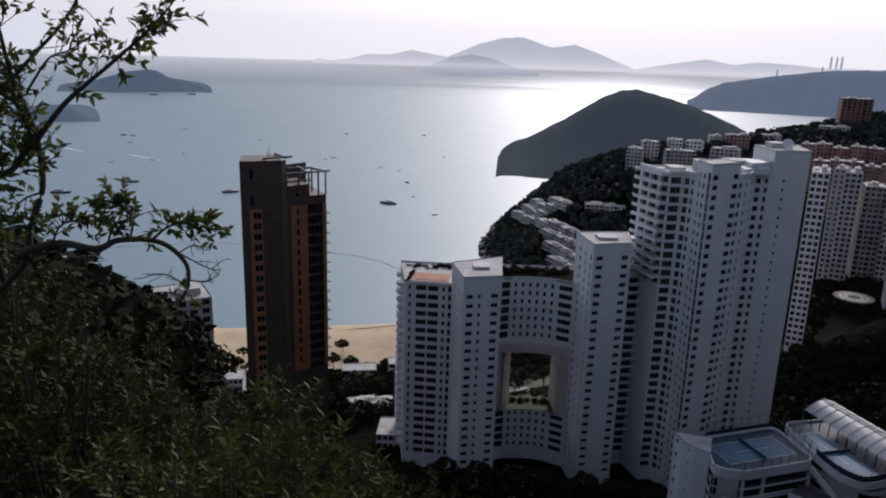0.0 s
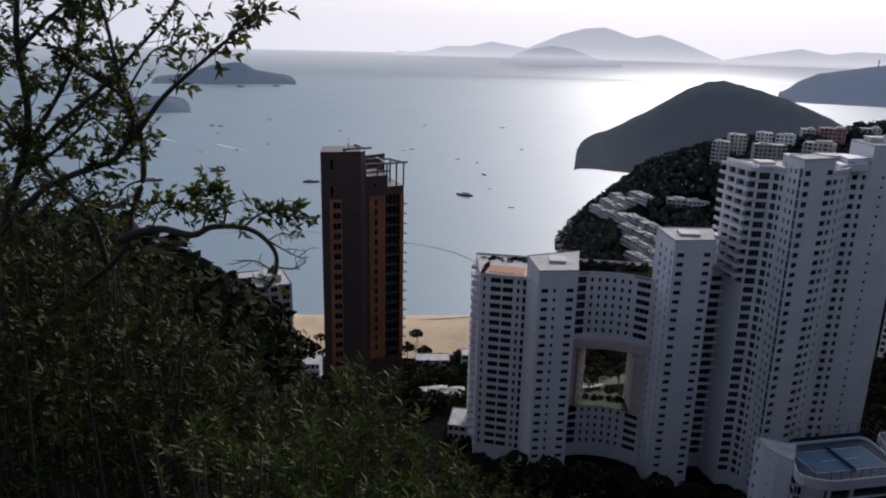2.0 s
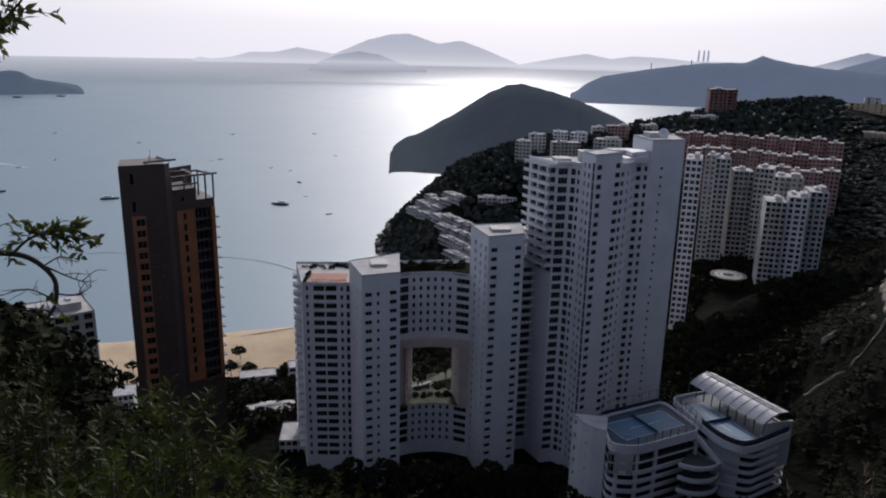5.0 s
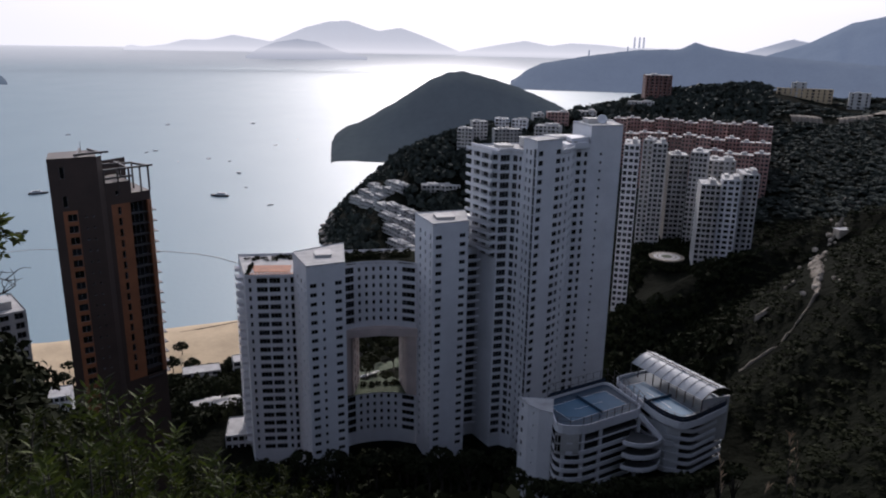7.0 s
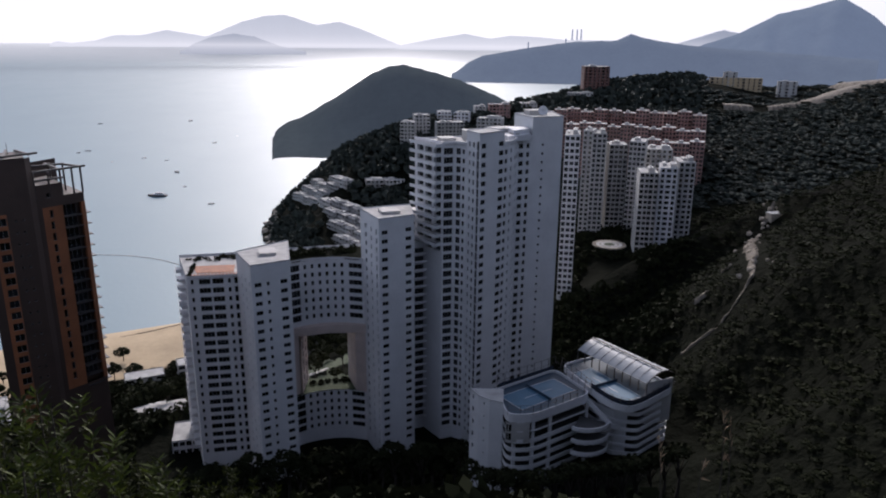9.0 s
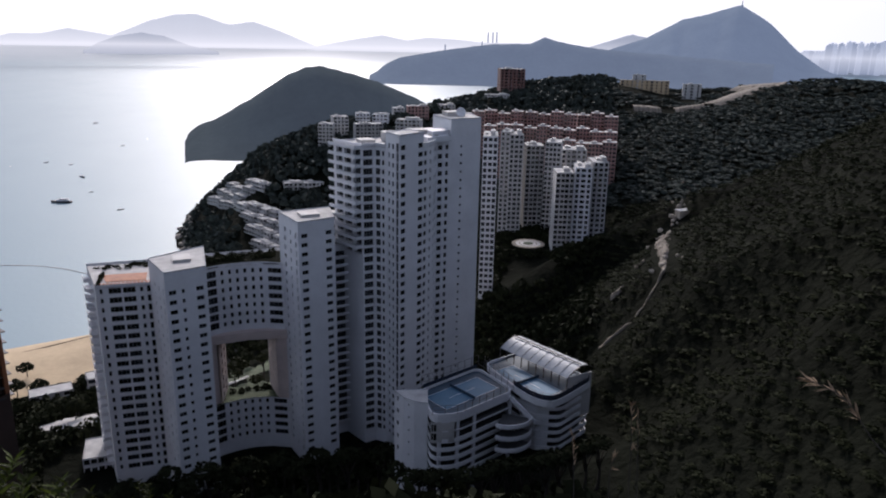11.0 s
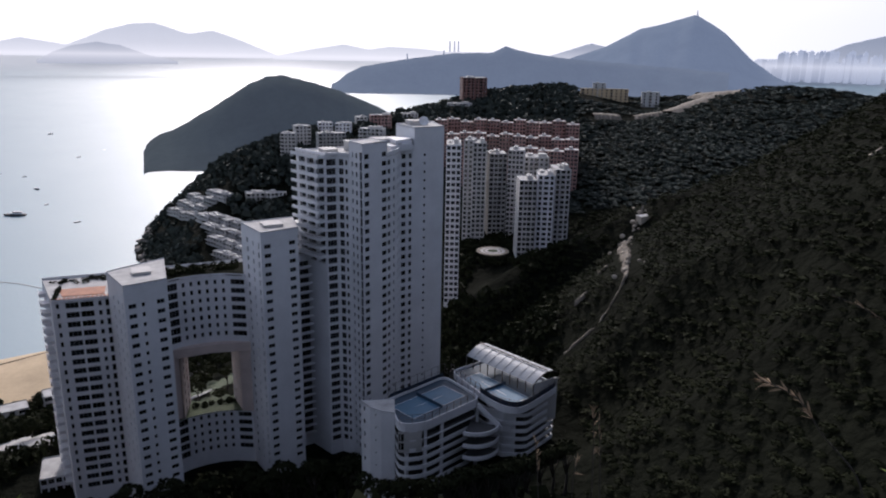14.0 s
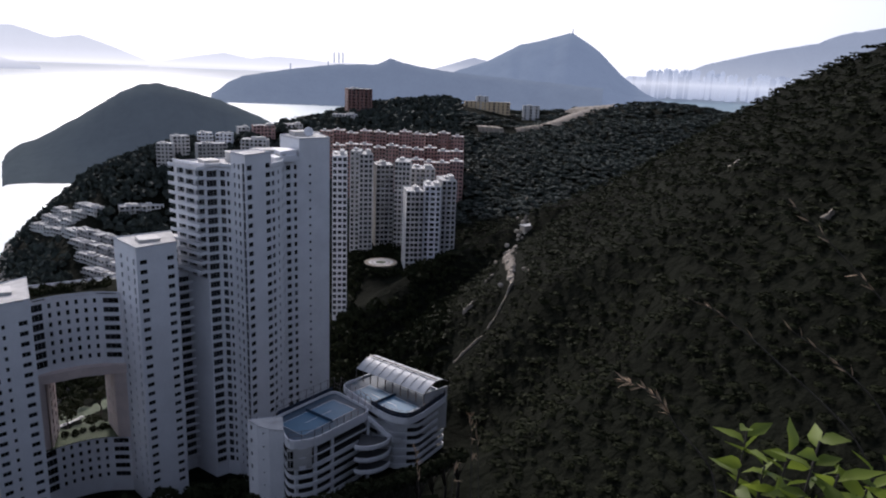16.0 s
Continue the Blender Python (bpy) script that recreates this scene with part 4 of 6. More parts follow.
def block(name, label, az, r, w, d, z0, z1, mat, turn=0.0, cols=5, fh=3.0, win=1.4, group="", bands=False, loose=0, roofs=2, category="apartment block"):
    """A building at azimuth az and distance r, w wide and d deep, with rows of windows, parapet and roof houses."""
    p = polar(az, r)
    OCC.append((p.x - math.sin(radians(az)) * d / 2, p.y + math.cos(radians(az)) * d / 2, max(w, d) * 0.55))
    z0 = min(z0, ground_z(p.x, p.y) - 1.0)
    ob = thing(name, label, category, (p.x, p.y, z0), group)
    m = Matrix.LocRotScale((p.x, p.y, 0), Euler((0, 0, radians(az + turn))), None)
    q = [tuple((m @ Vector(c))[:2]) for c in ((-w / 2, 0, 0), (w / 2, 0, 0), (w / 2, d, 0), (-w / 2, d, 0))]
    fl = [z1 - 1.6 - fh * k for k in range(int((z1 - z0) / fh))]
    wg = Wing()
    cc = [((k + 0.5) / cols, min(win * (1.7 if ((k + cols) % 3 == 1) else 1.0), w / cols * 0.66), fh * (0.46 if k % 2 else 0.54)) for k in range(cols)]
    nd = max(2, int(d / 4))
    cd = [((k + 0.5) / nd, 1.3, fh * 0.45) for k in range(nd)]
    wg.add(q[0], q[1], z0, z1, cc, fl, 0.5)
    wg.add(q[1], q[2], z0, z1, cd, fl)
    wg.add(q[2], q[3], z0, z1)
    wg.add(q[3], q[0], z0, z1, cd, fl)
    wg.make("wall", (mat,), ob, loose=loose)
    g = Geo()
    g.prism(inset(q, 0.3), z1 - 0.5, z1 - 0.3)
    g.make("roof", (M_ROOF,), ob)
    for k in range(roofs):
        g = Geo()
        j = 0.5 + 0.5 * math.sin(az * 37.0 + k * 2.1)
        x, tall = (-0.3 + 0.6 * j) * w, (0.7 + 1.5 * j) * (1.0 if z1 - z0 > 30 else 0.6)
        g.box(x - w * (0.08 + 0.1 * j), d * (0.5 - 0.3 * j), z1 - 0.4, x + w * 0.14, d * (0.9 - 0.3 * j), z1 + tall - 0.5 * k, 0, m)
        g.box(x - w * 0.05, d * 0.4, z1 + tall - 0.6 * k, x + w * 0.02, d * 0.55, z1 + tall + 0.5 - 0.5 * k, 0, m)
        g.make("roof_house", (M_CREAM,), ob)
    if z1 - z0 > 34:
        for k in range(1, cols, 2):
            g = Geo()
            x = -w / 2 + w * k / cols
            g.box(x - 0.35, -0.9, z0, x + 0.35, 0.0, z1 - 1.0 - (k % 3), 0, m)
            g.make("fin", (mat,), ob)
    if bands:
        for z in fl:
            g = Geo()
            g.box(-w / 2 - 0.4, -1.3, z - 1.55, w / 2 + 0.4, 0.0, z - 1.35, 0, m)
            g.box(-w / 2 - 0.4, -1.3, z - 1.35, w / 2 + 0.4, -1.2, z - 0.5, 0, m)
            g.make("balcony", (mat,), ob)
    return ob


def slab_z(r, el):
    return H + r * math.tan(radians(el))


HI = "high-rises in the valley"
block("apartment_block", "slim white high-rise with stacked balconies beside a taller one", -27.95, 350, 7.2, 22, 45, slab_z(350, -7.15), M_WHITE, 0, 3, group=HI)
block("apartment_block", "white slab high-rise with cluttered flat roof", -29.1, 452, 6, 16, 50, slab_z(452, -6.75), M_CREAM, -8, 2, group=HI)
block("apartment_block", "pale grey high-rise with a stepped roof", -30.0, 448, 8.5, 18, 50, slab_z(448, -6.95), M_CREAM, 6, 3, group=HI)
block("apartment_block", "grey high-rise with shaded balcony front", -31.5, 455, 11, 16, 50, slab_z(455, -7.75), M_GREY, 10, 4, win=2.0, group=HI)
block("apartment_block", "white high-rise with narrow window columns", -32.85, 448, 9.5, 18, 50, slab_z(448, -7.45), M_CREAM, -4, 4, group=HI)
block("apartment_block", "low cream block with roof machinery among high-rises", -34.5, 470, 16, 18, 50, slab_z(470, -7.95), M_CREAM, 5, 5, group=HI, roofs=2)
block("apartment_block", "broad pale high-rise stepping down the slope", -33.95, 408, 10, 18, 40, slab_z(408, -9.75), M_CREAM, 8, 4, group=HI, win=1.7)
block("apartment_block", "pale high-rise with plain end wall", -35.35, 412, 9.5, 20, 40, slab_z(412, -9.3), M_WHITE, 4, 3, group=HI)
block("apartment_block", "white high-rise with balconies at the hill foot", -36.65, 425, 9.0, 20, 45, slab_z(425, -8.8), M_CREAM, 12, 3, group=HI)
block("office_tower", "square red-brown tower block on the ridge", -29.45, 800, 26.5, 27, 100, slab_z(800, -2.0), M_RED, 8, 6, 3.2, 1.6, roofs=1, category="tower")

# pink terraces
for k in range(11):
    az = -26.9 - 1.02 * k
    for row, (r, el, hh) in enumerate(((600, -5.25, 17), (560, -6.2 - 0.03 * k, 15), (528, -7.4, 12))):
        if row == 1 and k < 1 or row == 2 and k < 7:
            continue
        rr = r + 6 * math.sin(k * 1.7 + row)
        z1 = slab_z(rr, el + 0.12 * math.sin(k * 2.3 + row * 2))
        block("terraced_house", "pink terraced apartment house with small dark windows", az, rr, 10.2, 12, z1 - hh, z1, M_PINK, 4 * math.sin(k), 4, 2.9, 1.2, "pink terraces", roofs=1 + (k % 2), category="house")
# villas on the cape
for az, el, wd, r, hh, mat, lab in ((-15.0, -6.35, 12, 610, 12, M_CREAM, "cream villa with balconies on the cape"), (-16.2, -5.8, 13, 625, 14, M_CREAM, "cream apartment house above the trees"), (-17.9, -5.55, 12, 640, 12, M_WHITE, "white modern villa with flat roofs"),
                                 (-19.2, -5.6, 13, 635, 12, M_WHITE, "white stepped villa with flat roofs"), (-20.7, -5.1, 10, 660, 13, M_CREAM, "cream apartment house with a flat roof"), (-22.2, -4.95, 19, 660, 16, M_PINK, "salmon-pink apartment house on the ridge"),
                                 (-24.4, -4.8, 17, 690, 14, M_CREAM, "cream apartment house among trees"), (-28.3, -3.95, 26, 770, 16, M_CREAM, "cream apartment house with curved balconies on the ridge"), (-18.4, -6.35, 22, 590, 8, M_GREY, "grey low house with terraces on the slope"),
                                 (-21.4, -6.0, 20, 590, 9, M_CREAM, "cream low house with terraces on the slope"), (-25.9, -5.5, 24, 640, 10, M_CREAM, "low cream house below the ridge"), (-12.4, -10.9, 14, 470, 9, M_GREY, "low grey apartment house in the trees"), (-14.0, -10.9, 15, 480, 10, M_CREAM, "low cream apartment house in the trees")):
    z1 = slab_z(r, el)
    if el < -9:
        p = on_ground(az, el - 0.5, 300)
        r, z1 = p.xy.length, p.z + 5.5
    block("villa", lab, az, r, wd, 12, z1 - hh - 8, z1, mat, 12 * math.sin(az * 3), max(3, int(wd / 3)), 3.0, 1.3, "villas on the cape", bands=(int(wd) % 2 == 0 and mat is not M_PINK), roofs=2, category="villa")
# stepped terraces of houses above the rocky shore, their fronts to the sea
for row in range(4):
    for k in range(11):
        az = -6.3 - 0.40 * k - 0.72 * row
        r = 655 - 21 * k - 8 * row
        q = polar(az, r)
        z1 = ground_z(q.x, q.y) + 5.6 + 0.8 * math.sin(2.0 * k + row)
        if k == 4 or (row == 3 and k < 2):
            continue
        block("terraced_house", "pale stepped terrace house with roof garden above the shore", az, r, 18.5, 7.5, z1 - 7, z1, (M_GREY, M_CREAM, M_GREY, M_GREY)[(k + row * 2) % 4], -62 + 5 * math.sin(k), 5, 2.8, 1.9, "shore terraces", bands=True, roofs=2, category="house")

# white block beside the brown tower
block("apartment_block", "weathered white apartment block with roof garden", 20.4, 232, 19, 18, 30, 92.6, M_CREAM, 8, 5, 3.0, 2.0, loose=120)
# low roofs near the foot of the great building
for az, el, r, wd, dp, hh, mat, lab in ((3.9, -29.4, 245, 9, 14, 8, M_WHITE, "low white pavilion roof at the building's foot"), (6.4, -24.5, 345, 18, 9, 5, M_GREY, "long low beach pavilion with a flat roof"), (2.6, -24.0, 350, 16, 9, 5, M_CREAM, "low cream beach pavilion"),
                                   (16.8, -24.6, 300, 8, 10, 8, M_WHITE, "small white house with a flat roof"), (9.3, -28.8, 262, 7, 7, 6, M_GREY, "low grey plant house beside the tower")):
    z1 = slab_z(r, el)
    block("pavilion", lab, az, r, wd, dp, z1 - hh - 6, z1, mat, 10 * math.sin(az), 4, 3.2, 1.8, roofs=0, category="pavilion")
# yellow institute on the back ridge
for az, el, wd, hh, lab in ((-39.3, -2.6, 52, 5, "long pale yellow institute on the ridge"), (-38.9, -2.2, 14, 8, "small brown house on the ridge"), (-42.7, -2.75, 19, 5, "white low house on the ridge")):
    z1 = slab_z(840, el)
    block("institute", lab, az, 840, wd, 10, z1 - hh - 12, z1, M_SAND if wd > 40 else M_CREAM, 3, int(wd / 5), 3.2, 1.4, roofs=1, category="building")

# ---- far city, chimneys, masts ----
# the haze before the towers is emission in their materials
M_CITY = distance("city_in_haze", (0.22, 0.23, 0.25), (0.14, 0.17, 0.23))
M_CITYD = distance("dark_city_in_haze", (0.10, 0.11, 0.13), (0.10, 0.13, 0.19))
rnd = random.Random(5)
for k in range(210):
    az = -49.6 - 12.5 * rnd.random()
    d = rnd.uniform(3650, 4150)
    el = 0.42 - 0.025 * abs(az + 54) ** 1.35 - rnd.random() ** 1.2 * 1.3
    if az > -51:
        el = min(el, -0.3)
    p = polar(az, d)
    z1 = H + d * math.tan(radians(el))
    ob = thing("tower_block", "pale city tower in blue haze", "tower block", (p.x, p.y, 20), "far city towers")
    wd = rnd.uniform(12, 28) if rnd.random() < 0.88 else rnd.uniform(30, 50)
    m = Matrix.LocRotScale((p.x, p.y, 0), Euler((0, 0, radians(az + rnd.uniform(-30, 30)))), None)
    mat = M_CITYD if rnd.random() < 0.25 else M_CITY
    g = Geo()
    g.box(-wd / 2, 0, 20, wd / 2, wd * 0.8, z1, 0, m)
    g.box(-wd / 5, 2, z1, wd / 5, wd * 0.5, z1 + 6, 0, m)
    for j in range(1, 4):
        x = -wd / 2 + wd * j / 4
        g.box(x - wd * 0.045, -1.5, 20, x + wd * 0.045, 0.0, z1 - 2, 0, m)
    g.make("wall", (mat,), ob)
for az in (-27.45, -27.8, -28.1):
    p = polar(az, 4690)
    z0, z1 = H + 4690 * math.tan(radians(-0.35)), H + 4690 * math.tan(radians(0.68))
    v, f = [], []
    for z, rr in ((z0, 7), (z1, 4.5)):
        v += [(p.x + rr * math.cos(k * math.pi / 5), p.y + rr * math.sin(k * math.pi / 5), z) for k in range(10)]
    f = [(k, (k + 1) % 10, 10 + (k + 1) % 10, 10 + k) for k in range(10)] + [tuple(range(10, 20))]
    tagged(new("chimney", mesh_of("chimney", v, f, (M_FAR1,))), "tall pale power station chimney in haze", "chimney", "power station chimneys")
for az, el0, el1, d in ((-45.4, 2.7, 3.05, near(4300)), (-24.2, -0.75, -0.3, near(3300)), (-27.0, -0.4, 0.0, near(3300))):
    p = polar(az, d)
    g = Geo()
    z0, z1 = H + d * math.tan(radians(el0)) - 10, H + d * math.tan(radians(el1))
    g.box(p.x - 1.5, p.y - 1.5, z0, p.x + 1.5, p.y + 1.5, z1)
    g.box(p.x - 4, p.y - 4, z0, p.x + 4, p.y + 4, z0 + 12)
    tagged(g.make("mast", (M_MOUNT,)), "slender radio mast on a hilltop", "mast")


# ---- bare ground, path, pool ----
def patch(name, label, category, pts, half, mat, lift=0.7, seed=0, kind="structure", steps=60, uneven=0.4):
    """A ragged strip of bare ground along pts (x, y), lying on the hillside."""
    v, f = [], []
    seg = [math.dist(p, q) for p, q in zip(pts, pts[1:])]
    total = sum(seg)
    for i in range(steps + 1):
        s_, k = total * i / steps, 0
        while k < len(seg) - 1 and s_ > seg[k]:
            s_ -= seg[k]
            k += 1
        (ax, ay, *aw), (bx, by, *bw) = pts[k], pts[k + 1]
        t = min(1.0, s_ / seg[k])
        x, y = ax + (bx - ax) * t, ay + (by - ay) * t
        dx, dy = (bx - ax) / seg[k], (by - ay) / seg[k]
        wd = (aw[0] + (bw[0] - aw[0]) * t if aw else half)
        for j in range(5):
            o_ = (j - 2) / 2 * wd * (1 + 0.6 * noise.noise((i * 0.35, j * 3 + seed, seed)))
            px, py = x - dy * o_, y + dx * o_
            v.append((px, py, ground_z(px, py) + (lift if 0 < j < 4 else -0.3) + uneven * noise.noise((px * 0.3, py * 0.3, 1))))
    for i in range(steps):
        for j in range(4):
            f.append((i * 5 + j, (i + 1) * 5 + j, (i + 1) * 5 + j + 1, i * 5 + j + 1)[::-1])
    return tagged(new(name, mesh_of(name, v, f, (mat,), smooth=True)), label, category, kind=kind)


PATHP = [on_ground(az, el, 120) for az, el in ((-37.6, -23.2), (-39.2, -21.8), (-40.2, -20.7), (-41.2, -19), (-42.1, -17.0), (-42.0, -15.6), (-41.6, -14.6), (-42.4, -13.2), (-42.9, -11.6))]
patch("trail", "pale eroded stair path climbing the scrub hillside", "path", [(p.x, p.y, wd) for p, wd in zip(PATHP, (0.7, 0.5, 0.4, 0.45, 0.7, 2.0, 2.6, 1.2, 0.8))], 1.2, M_SOIL, 1.0, 3, steps=260, uneven=1.9)
for az, el, wd in ((-43.4, -10.3, 6.0), (-57.9, -6.5, 2.5), (-40.2, -16.6, 2.5), (-38.6, -19.0, 3.0), (-64.5, -9.5, 2.0)):
    p = on_ground(az, el, 120)
    patch("bare_ground", "patch of bare pale soil and rubble", "bare ground", [tuple(polar(az + wd * 40 / p.xy.length, p.xy.length)[:2]), (p.x, p.y), tuple(polar(az - wd * 40 / p.xy.length, p.xy.length + wd)[:2])], wd * 0.4, M_SOIL, 1.6, az, steps=14)
p = on_ground(-43.1, -12.4, 120)
hut = thing("hut", "small pale concrete hut on the hillside", "hut", (p.x, p.y, p.z))
g = Geo()
g.box(p.x - 4, p.y - 2, p.z - 3, p.x + 4, p.y + 2, p.z + 3.0)
g.make("wall", (M_PATH,), hut)
g = Geo()
g.box(p.x - 4.3, p.y - 2.3, p.z + 3.0, p.x + 4.3, p.y + 2.3, p.z + 3.3)
g.make("roof", (M_CREAM,), hut)
p = on_ground(-43.0, -10.2, 120)
for k in range(16):
    a = k * 2.4
    g = Geo()
    q = Vector((p.x + 5 * math.cos(a), p.y + 3 * math.sin(a), p.z + 1.2))
    g.bar(q, q + Vector((rnd.uniform(-4, 4), rnd.uniform(-2, 2), rnd.uniform(0.3, 2.5))), 0.35, 0.35)
    tagged(g.make("pole", (M_PATH,)), "bleached bamboo scaffold pole lying on rubble", "pole", "scaffold poles")
CUTS = [[(*polar(-38, 815)[:2], 0), (*polar(-43.5, 815)[:2], 0)], [(*polar(-31.3, 392)[:2], 0), (*polar(-31.3, 360)[:2], 0)]]
for pts, wd in ((((-45.6, 860), (-46.6, 850), (-47.8, 840), (-48.9, 838)), 14), ([(a_, on_ground(a_, e_, 520).xy.length) for a_, e_ in ((-43.9, -4.3), (-45.3, -3.75), (-46.6, -3.2), (-47.8, -2.75), (-48.9, -2.4))], 13), (((-38.6, 742), (-39.6, 745), (-40.6, 748)), 7), (((-41.6, 752), (-42.6, 755), (-43.6, 758)), 7)):
    CUTS.append([(*polar(a_, r_)[:2], 0) for a_, r_ in pts])
    patch("rock_cut", "bare pale quarried rock face on the ridge", "rock face", [tuple(polar(a_, r_)[:2]) for a_, r_ in pts], wd, M_SOIL, 3.0, wd, steps=40)
pc = polar(-31.3, 378, slab_z(378, -15.4))
pool = thing("round_plaza", "pale round plaza with a dark ring pattern", "plaza", tuple(pc))
for nm, r0, r1, z, mat in (("paving", 0, 8.6, 0.0, M_GREY), ("ring", 0.0, 2.8, 0.08, M_LAWN), ("ring", 4.4, 5.0, 0.08, M_SOIL), ("ring", 6.8, 8.8, 0.1, M_SOIL)):
    v, f = [], []
    for k in range(32):
        c_, s_ = math.cos(k * math.pi / 16), math.sin(k * math.pi / 16)
        v += [(pc.x + r0 * c_, pc.y + r0 * s_, pc.z + z), (pc.x + r1 * c_, pc.y + r1 * s_, pc.z + z), (pc.x + r1 * c_, pc.y + r1 * s_, pc.z + z - 0.5)]
    for k in range(32):
        a_, b_ = k * 3, (k + 1) % 32 * 3
        f += [(a_, a_ + 1, b_ + 1, b_), (a_ + 1, a_ + 2, b_ + 2, b_ + 1)]
    under(new(nm, mesh_of(nm, v, f, (mat,))), pool)
# lawn and road behind the great building
for name, label, cat, pts, wd, mat in (("lawn", "shaded lawn behind the building", "lawn", [(20, 300), (60, 300), (90, 310)], 28, M_LAWN), ("road", "asphalt road behind the beach", "road", [(-160, 330), (-60, 325), (0, 322), (40, 345), (60, 420)], 4.5, M_ROAD),
                                   ("forecourt", "grey paved forecourt beside the building", "pavement", [(-38, 292), (-26, 286), (-15, 282)], 9, M_GREY), ("terrace_wall", "pale garden path with steps", "path", [(26, 296), (33, 292), (42, 298)], 1.4, M_CREAM)):
    patch(name, label, cat, pts, wd, mat, 0.5 if mat is not M_LAWN else 0.3, 2)
# rocks of the shore
for k in range(70):
    t = k / 69
    i = min(3, int(t * 4))
    a_, b_ = COAST[6 + i], COAST[7 + i]
    x, y = along(a_, b_, t * 4 - i)
    x, y, s_ = x + rnd.uniform(-3, 9), y + rnd.uniform(-6, 6), rnd.uniform(2.0, 5.5)
    bm = bmesh.new()
    bmesh.ops.create_icosphere(bm, subdivisions=2, radius=s_)
    for vv in bm.verts:
        vv.co *= 1 + 0.45 * noise.noise(vv.co / s_ * 1.4 + Vector((k, 0, 0)))
        vv.co.z *= 0.6
    me = bpy.data.meshes.new("rock")
    bm.to_mesh(me)
    bm.free()
    me.materials.append(M_ROCK)
    ob = new("rock", me)
    ob.location = (x, y, max(0.3, ground_z(x, y) * 0.8 + 0.8))
    tagged(ob, "rugged brown shore boulder at the water's edge", "rock", "shore rocks")


# ---- boats and the floating boom ----
M_HULLW, M_HULLD = M_WHITE, M_STEEL


def boat(az, el, L, turn, dark=False):
    D = H / math.tan(radians(-el))
    p = polar(az, near(D), sea_z(D))
    L *= near(D) / D
    ob = thing("boat", "dark motor cruiser moored in the bay" if dark else "white motor boat moored in the bay", "boat", tuple(p), "boats in the bay")
    m = Matrix.LocRotScale(p, Euler((0, 0, radians(turn))), None)
    v, f = [], []
    for x, w_ in ((-0.5, 0.10), (-0.2, 0.125), (0.2, 0.11), (0.4, 0.06), (0.5, 0.005)):
        for y, z in ((-w_, 0.09), (-w_ * 0.7, -0.01), (w_ * 0.7, -0.01), (w_, 0.09)):
            v.append(tuple(m @ Vector((x * L, y * L, (z + max(0, x) * 0.05) * L))))
    for i in range(4):
        for j in range(4):
            f.append((i * 4 + j, (i + 1) * 4 + j, (i + 1) * 4 + (j + 1) % 4, i * 4 + (j + 1) % 4))
    f.append((0, 1, 2, 3))
    under(new("hull", mesh_of("hull", v, f, (M_HULLD if dark else M_HULLW,))), ob)
    g = Geo()
    g.box(-0.36 * L, -0.085 * L, 0.09 * L, 0.2 * L, 0.085 * L, 0.155 * L, 0, m)
    g.make("cabin", (M_HULLW,), ob)
    if L > 9:
        g = Geo()
        g.box(-0.3 * L, -0.07 * L, 0.155 * L, 0.08 * L, 0.07 * L, 0.2 * L, 0, m)
        g.make("upper_deck", (M_GLASS,), ob)
        g = Geo()
        g.box(-0.32 * L, -0.075 * L, 0.2 * L, 0.04 * L, 0.075 * L, 0.212 * L, 0, m)
        g.make("canopy", (M_HULLW,), ob)


for az, el, L, turn, dk in ((4.1, -11.48, 21, 160, True), (2.6, -9.81, 11, 120, True), (16.3, -10.54, 20, 10, True), (23.3, -9.57, 20, 15, True), (27.9, -10.1, 23, 5, True), (-0.3, -7.75, 8, 30, False), (8.4, -7.96, 9, 0, True), (6.9, -8.82, 7, 90, True), (4.7, -8.66, 8, 40, True), (14.0, -6.61, 9, 10, True), (19.3, -5.8, 10, 0, False),
                         (21.8, -8.02, 9, 170, False), (27.3, -6.75, 18, 20, True), (0.3, -12.3, 7, 15, True), (9.0, -8.05, 8, 60, True), (19.5, -7.6, 9, 80, True), (23.5, -6.2, 12, 0, True), (22.9, -6.25, 10, 0, True), (1.3, -6.1, 10, 20, True), (7.4, -6.1, 9, 10, True), (21.3, -3.35, 30, 0, True), (18.7, -3.3, 30, 0, True), (23.1, -6.75, 9, 15, True), (25.5, -12.2, 18, 10, True), (19.2, -12.6, 9, 80, False), (2.1, -10.9, 5, 15, True), (3.2, -8.9, 6, 15, True), (-2.0, -7.3, 6, 70, False), (24.5, -8.1, 7, 0, True)):
    boat(az, el, L, turn, dk)
pts = []
for az, el in ((30, -13.9), (17.2, -14.32), (12, -14.8), (8.9, -15.26), (6.2, -15.68), (4.5, -16.1), (2.7, -16.77), (-0.5, -18.2)):
    pts.append(polar(az, H / math.tan(radians(-el)), 0.35))
g = Geo()
for a_, b_ in zip(pts, pts[1:]):
    n_ = int((b_ - a_).length / 2.5)
    for k in range(n_):
        c_ = a_.lerp(b_, k / n_)
        g.bar(c_, a_.lerp(b_, (k + 0.8) / n_), 0.55, 0.5)
tagged(g.make("swimming_boom", (M_CREAM,)), "long line of pale floats round the swimming water", "floating boom", kind="stuff")


# ---- woods and scrub ----
rng = np.random.default_rng(7)


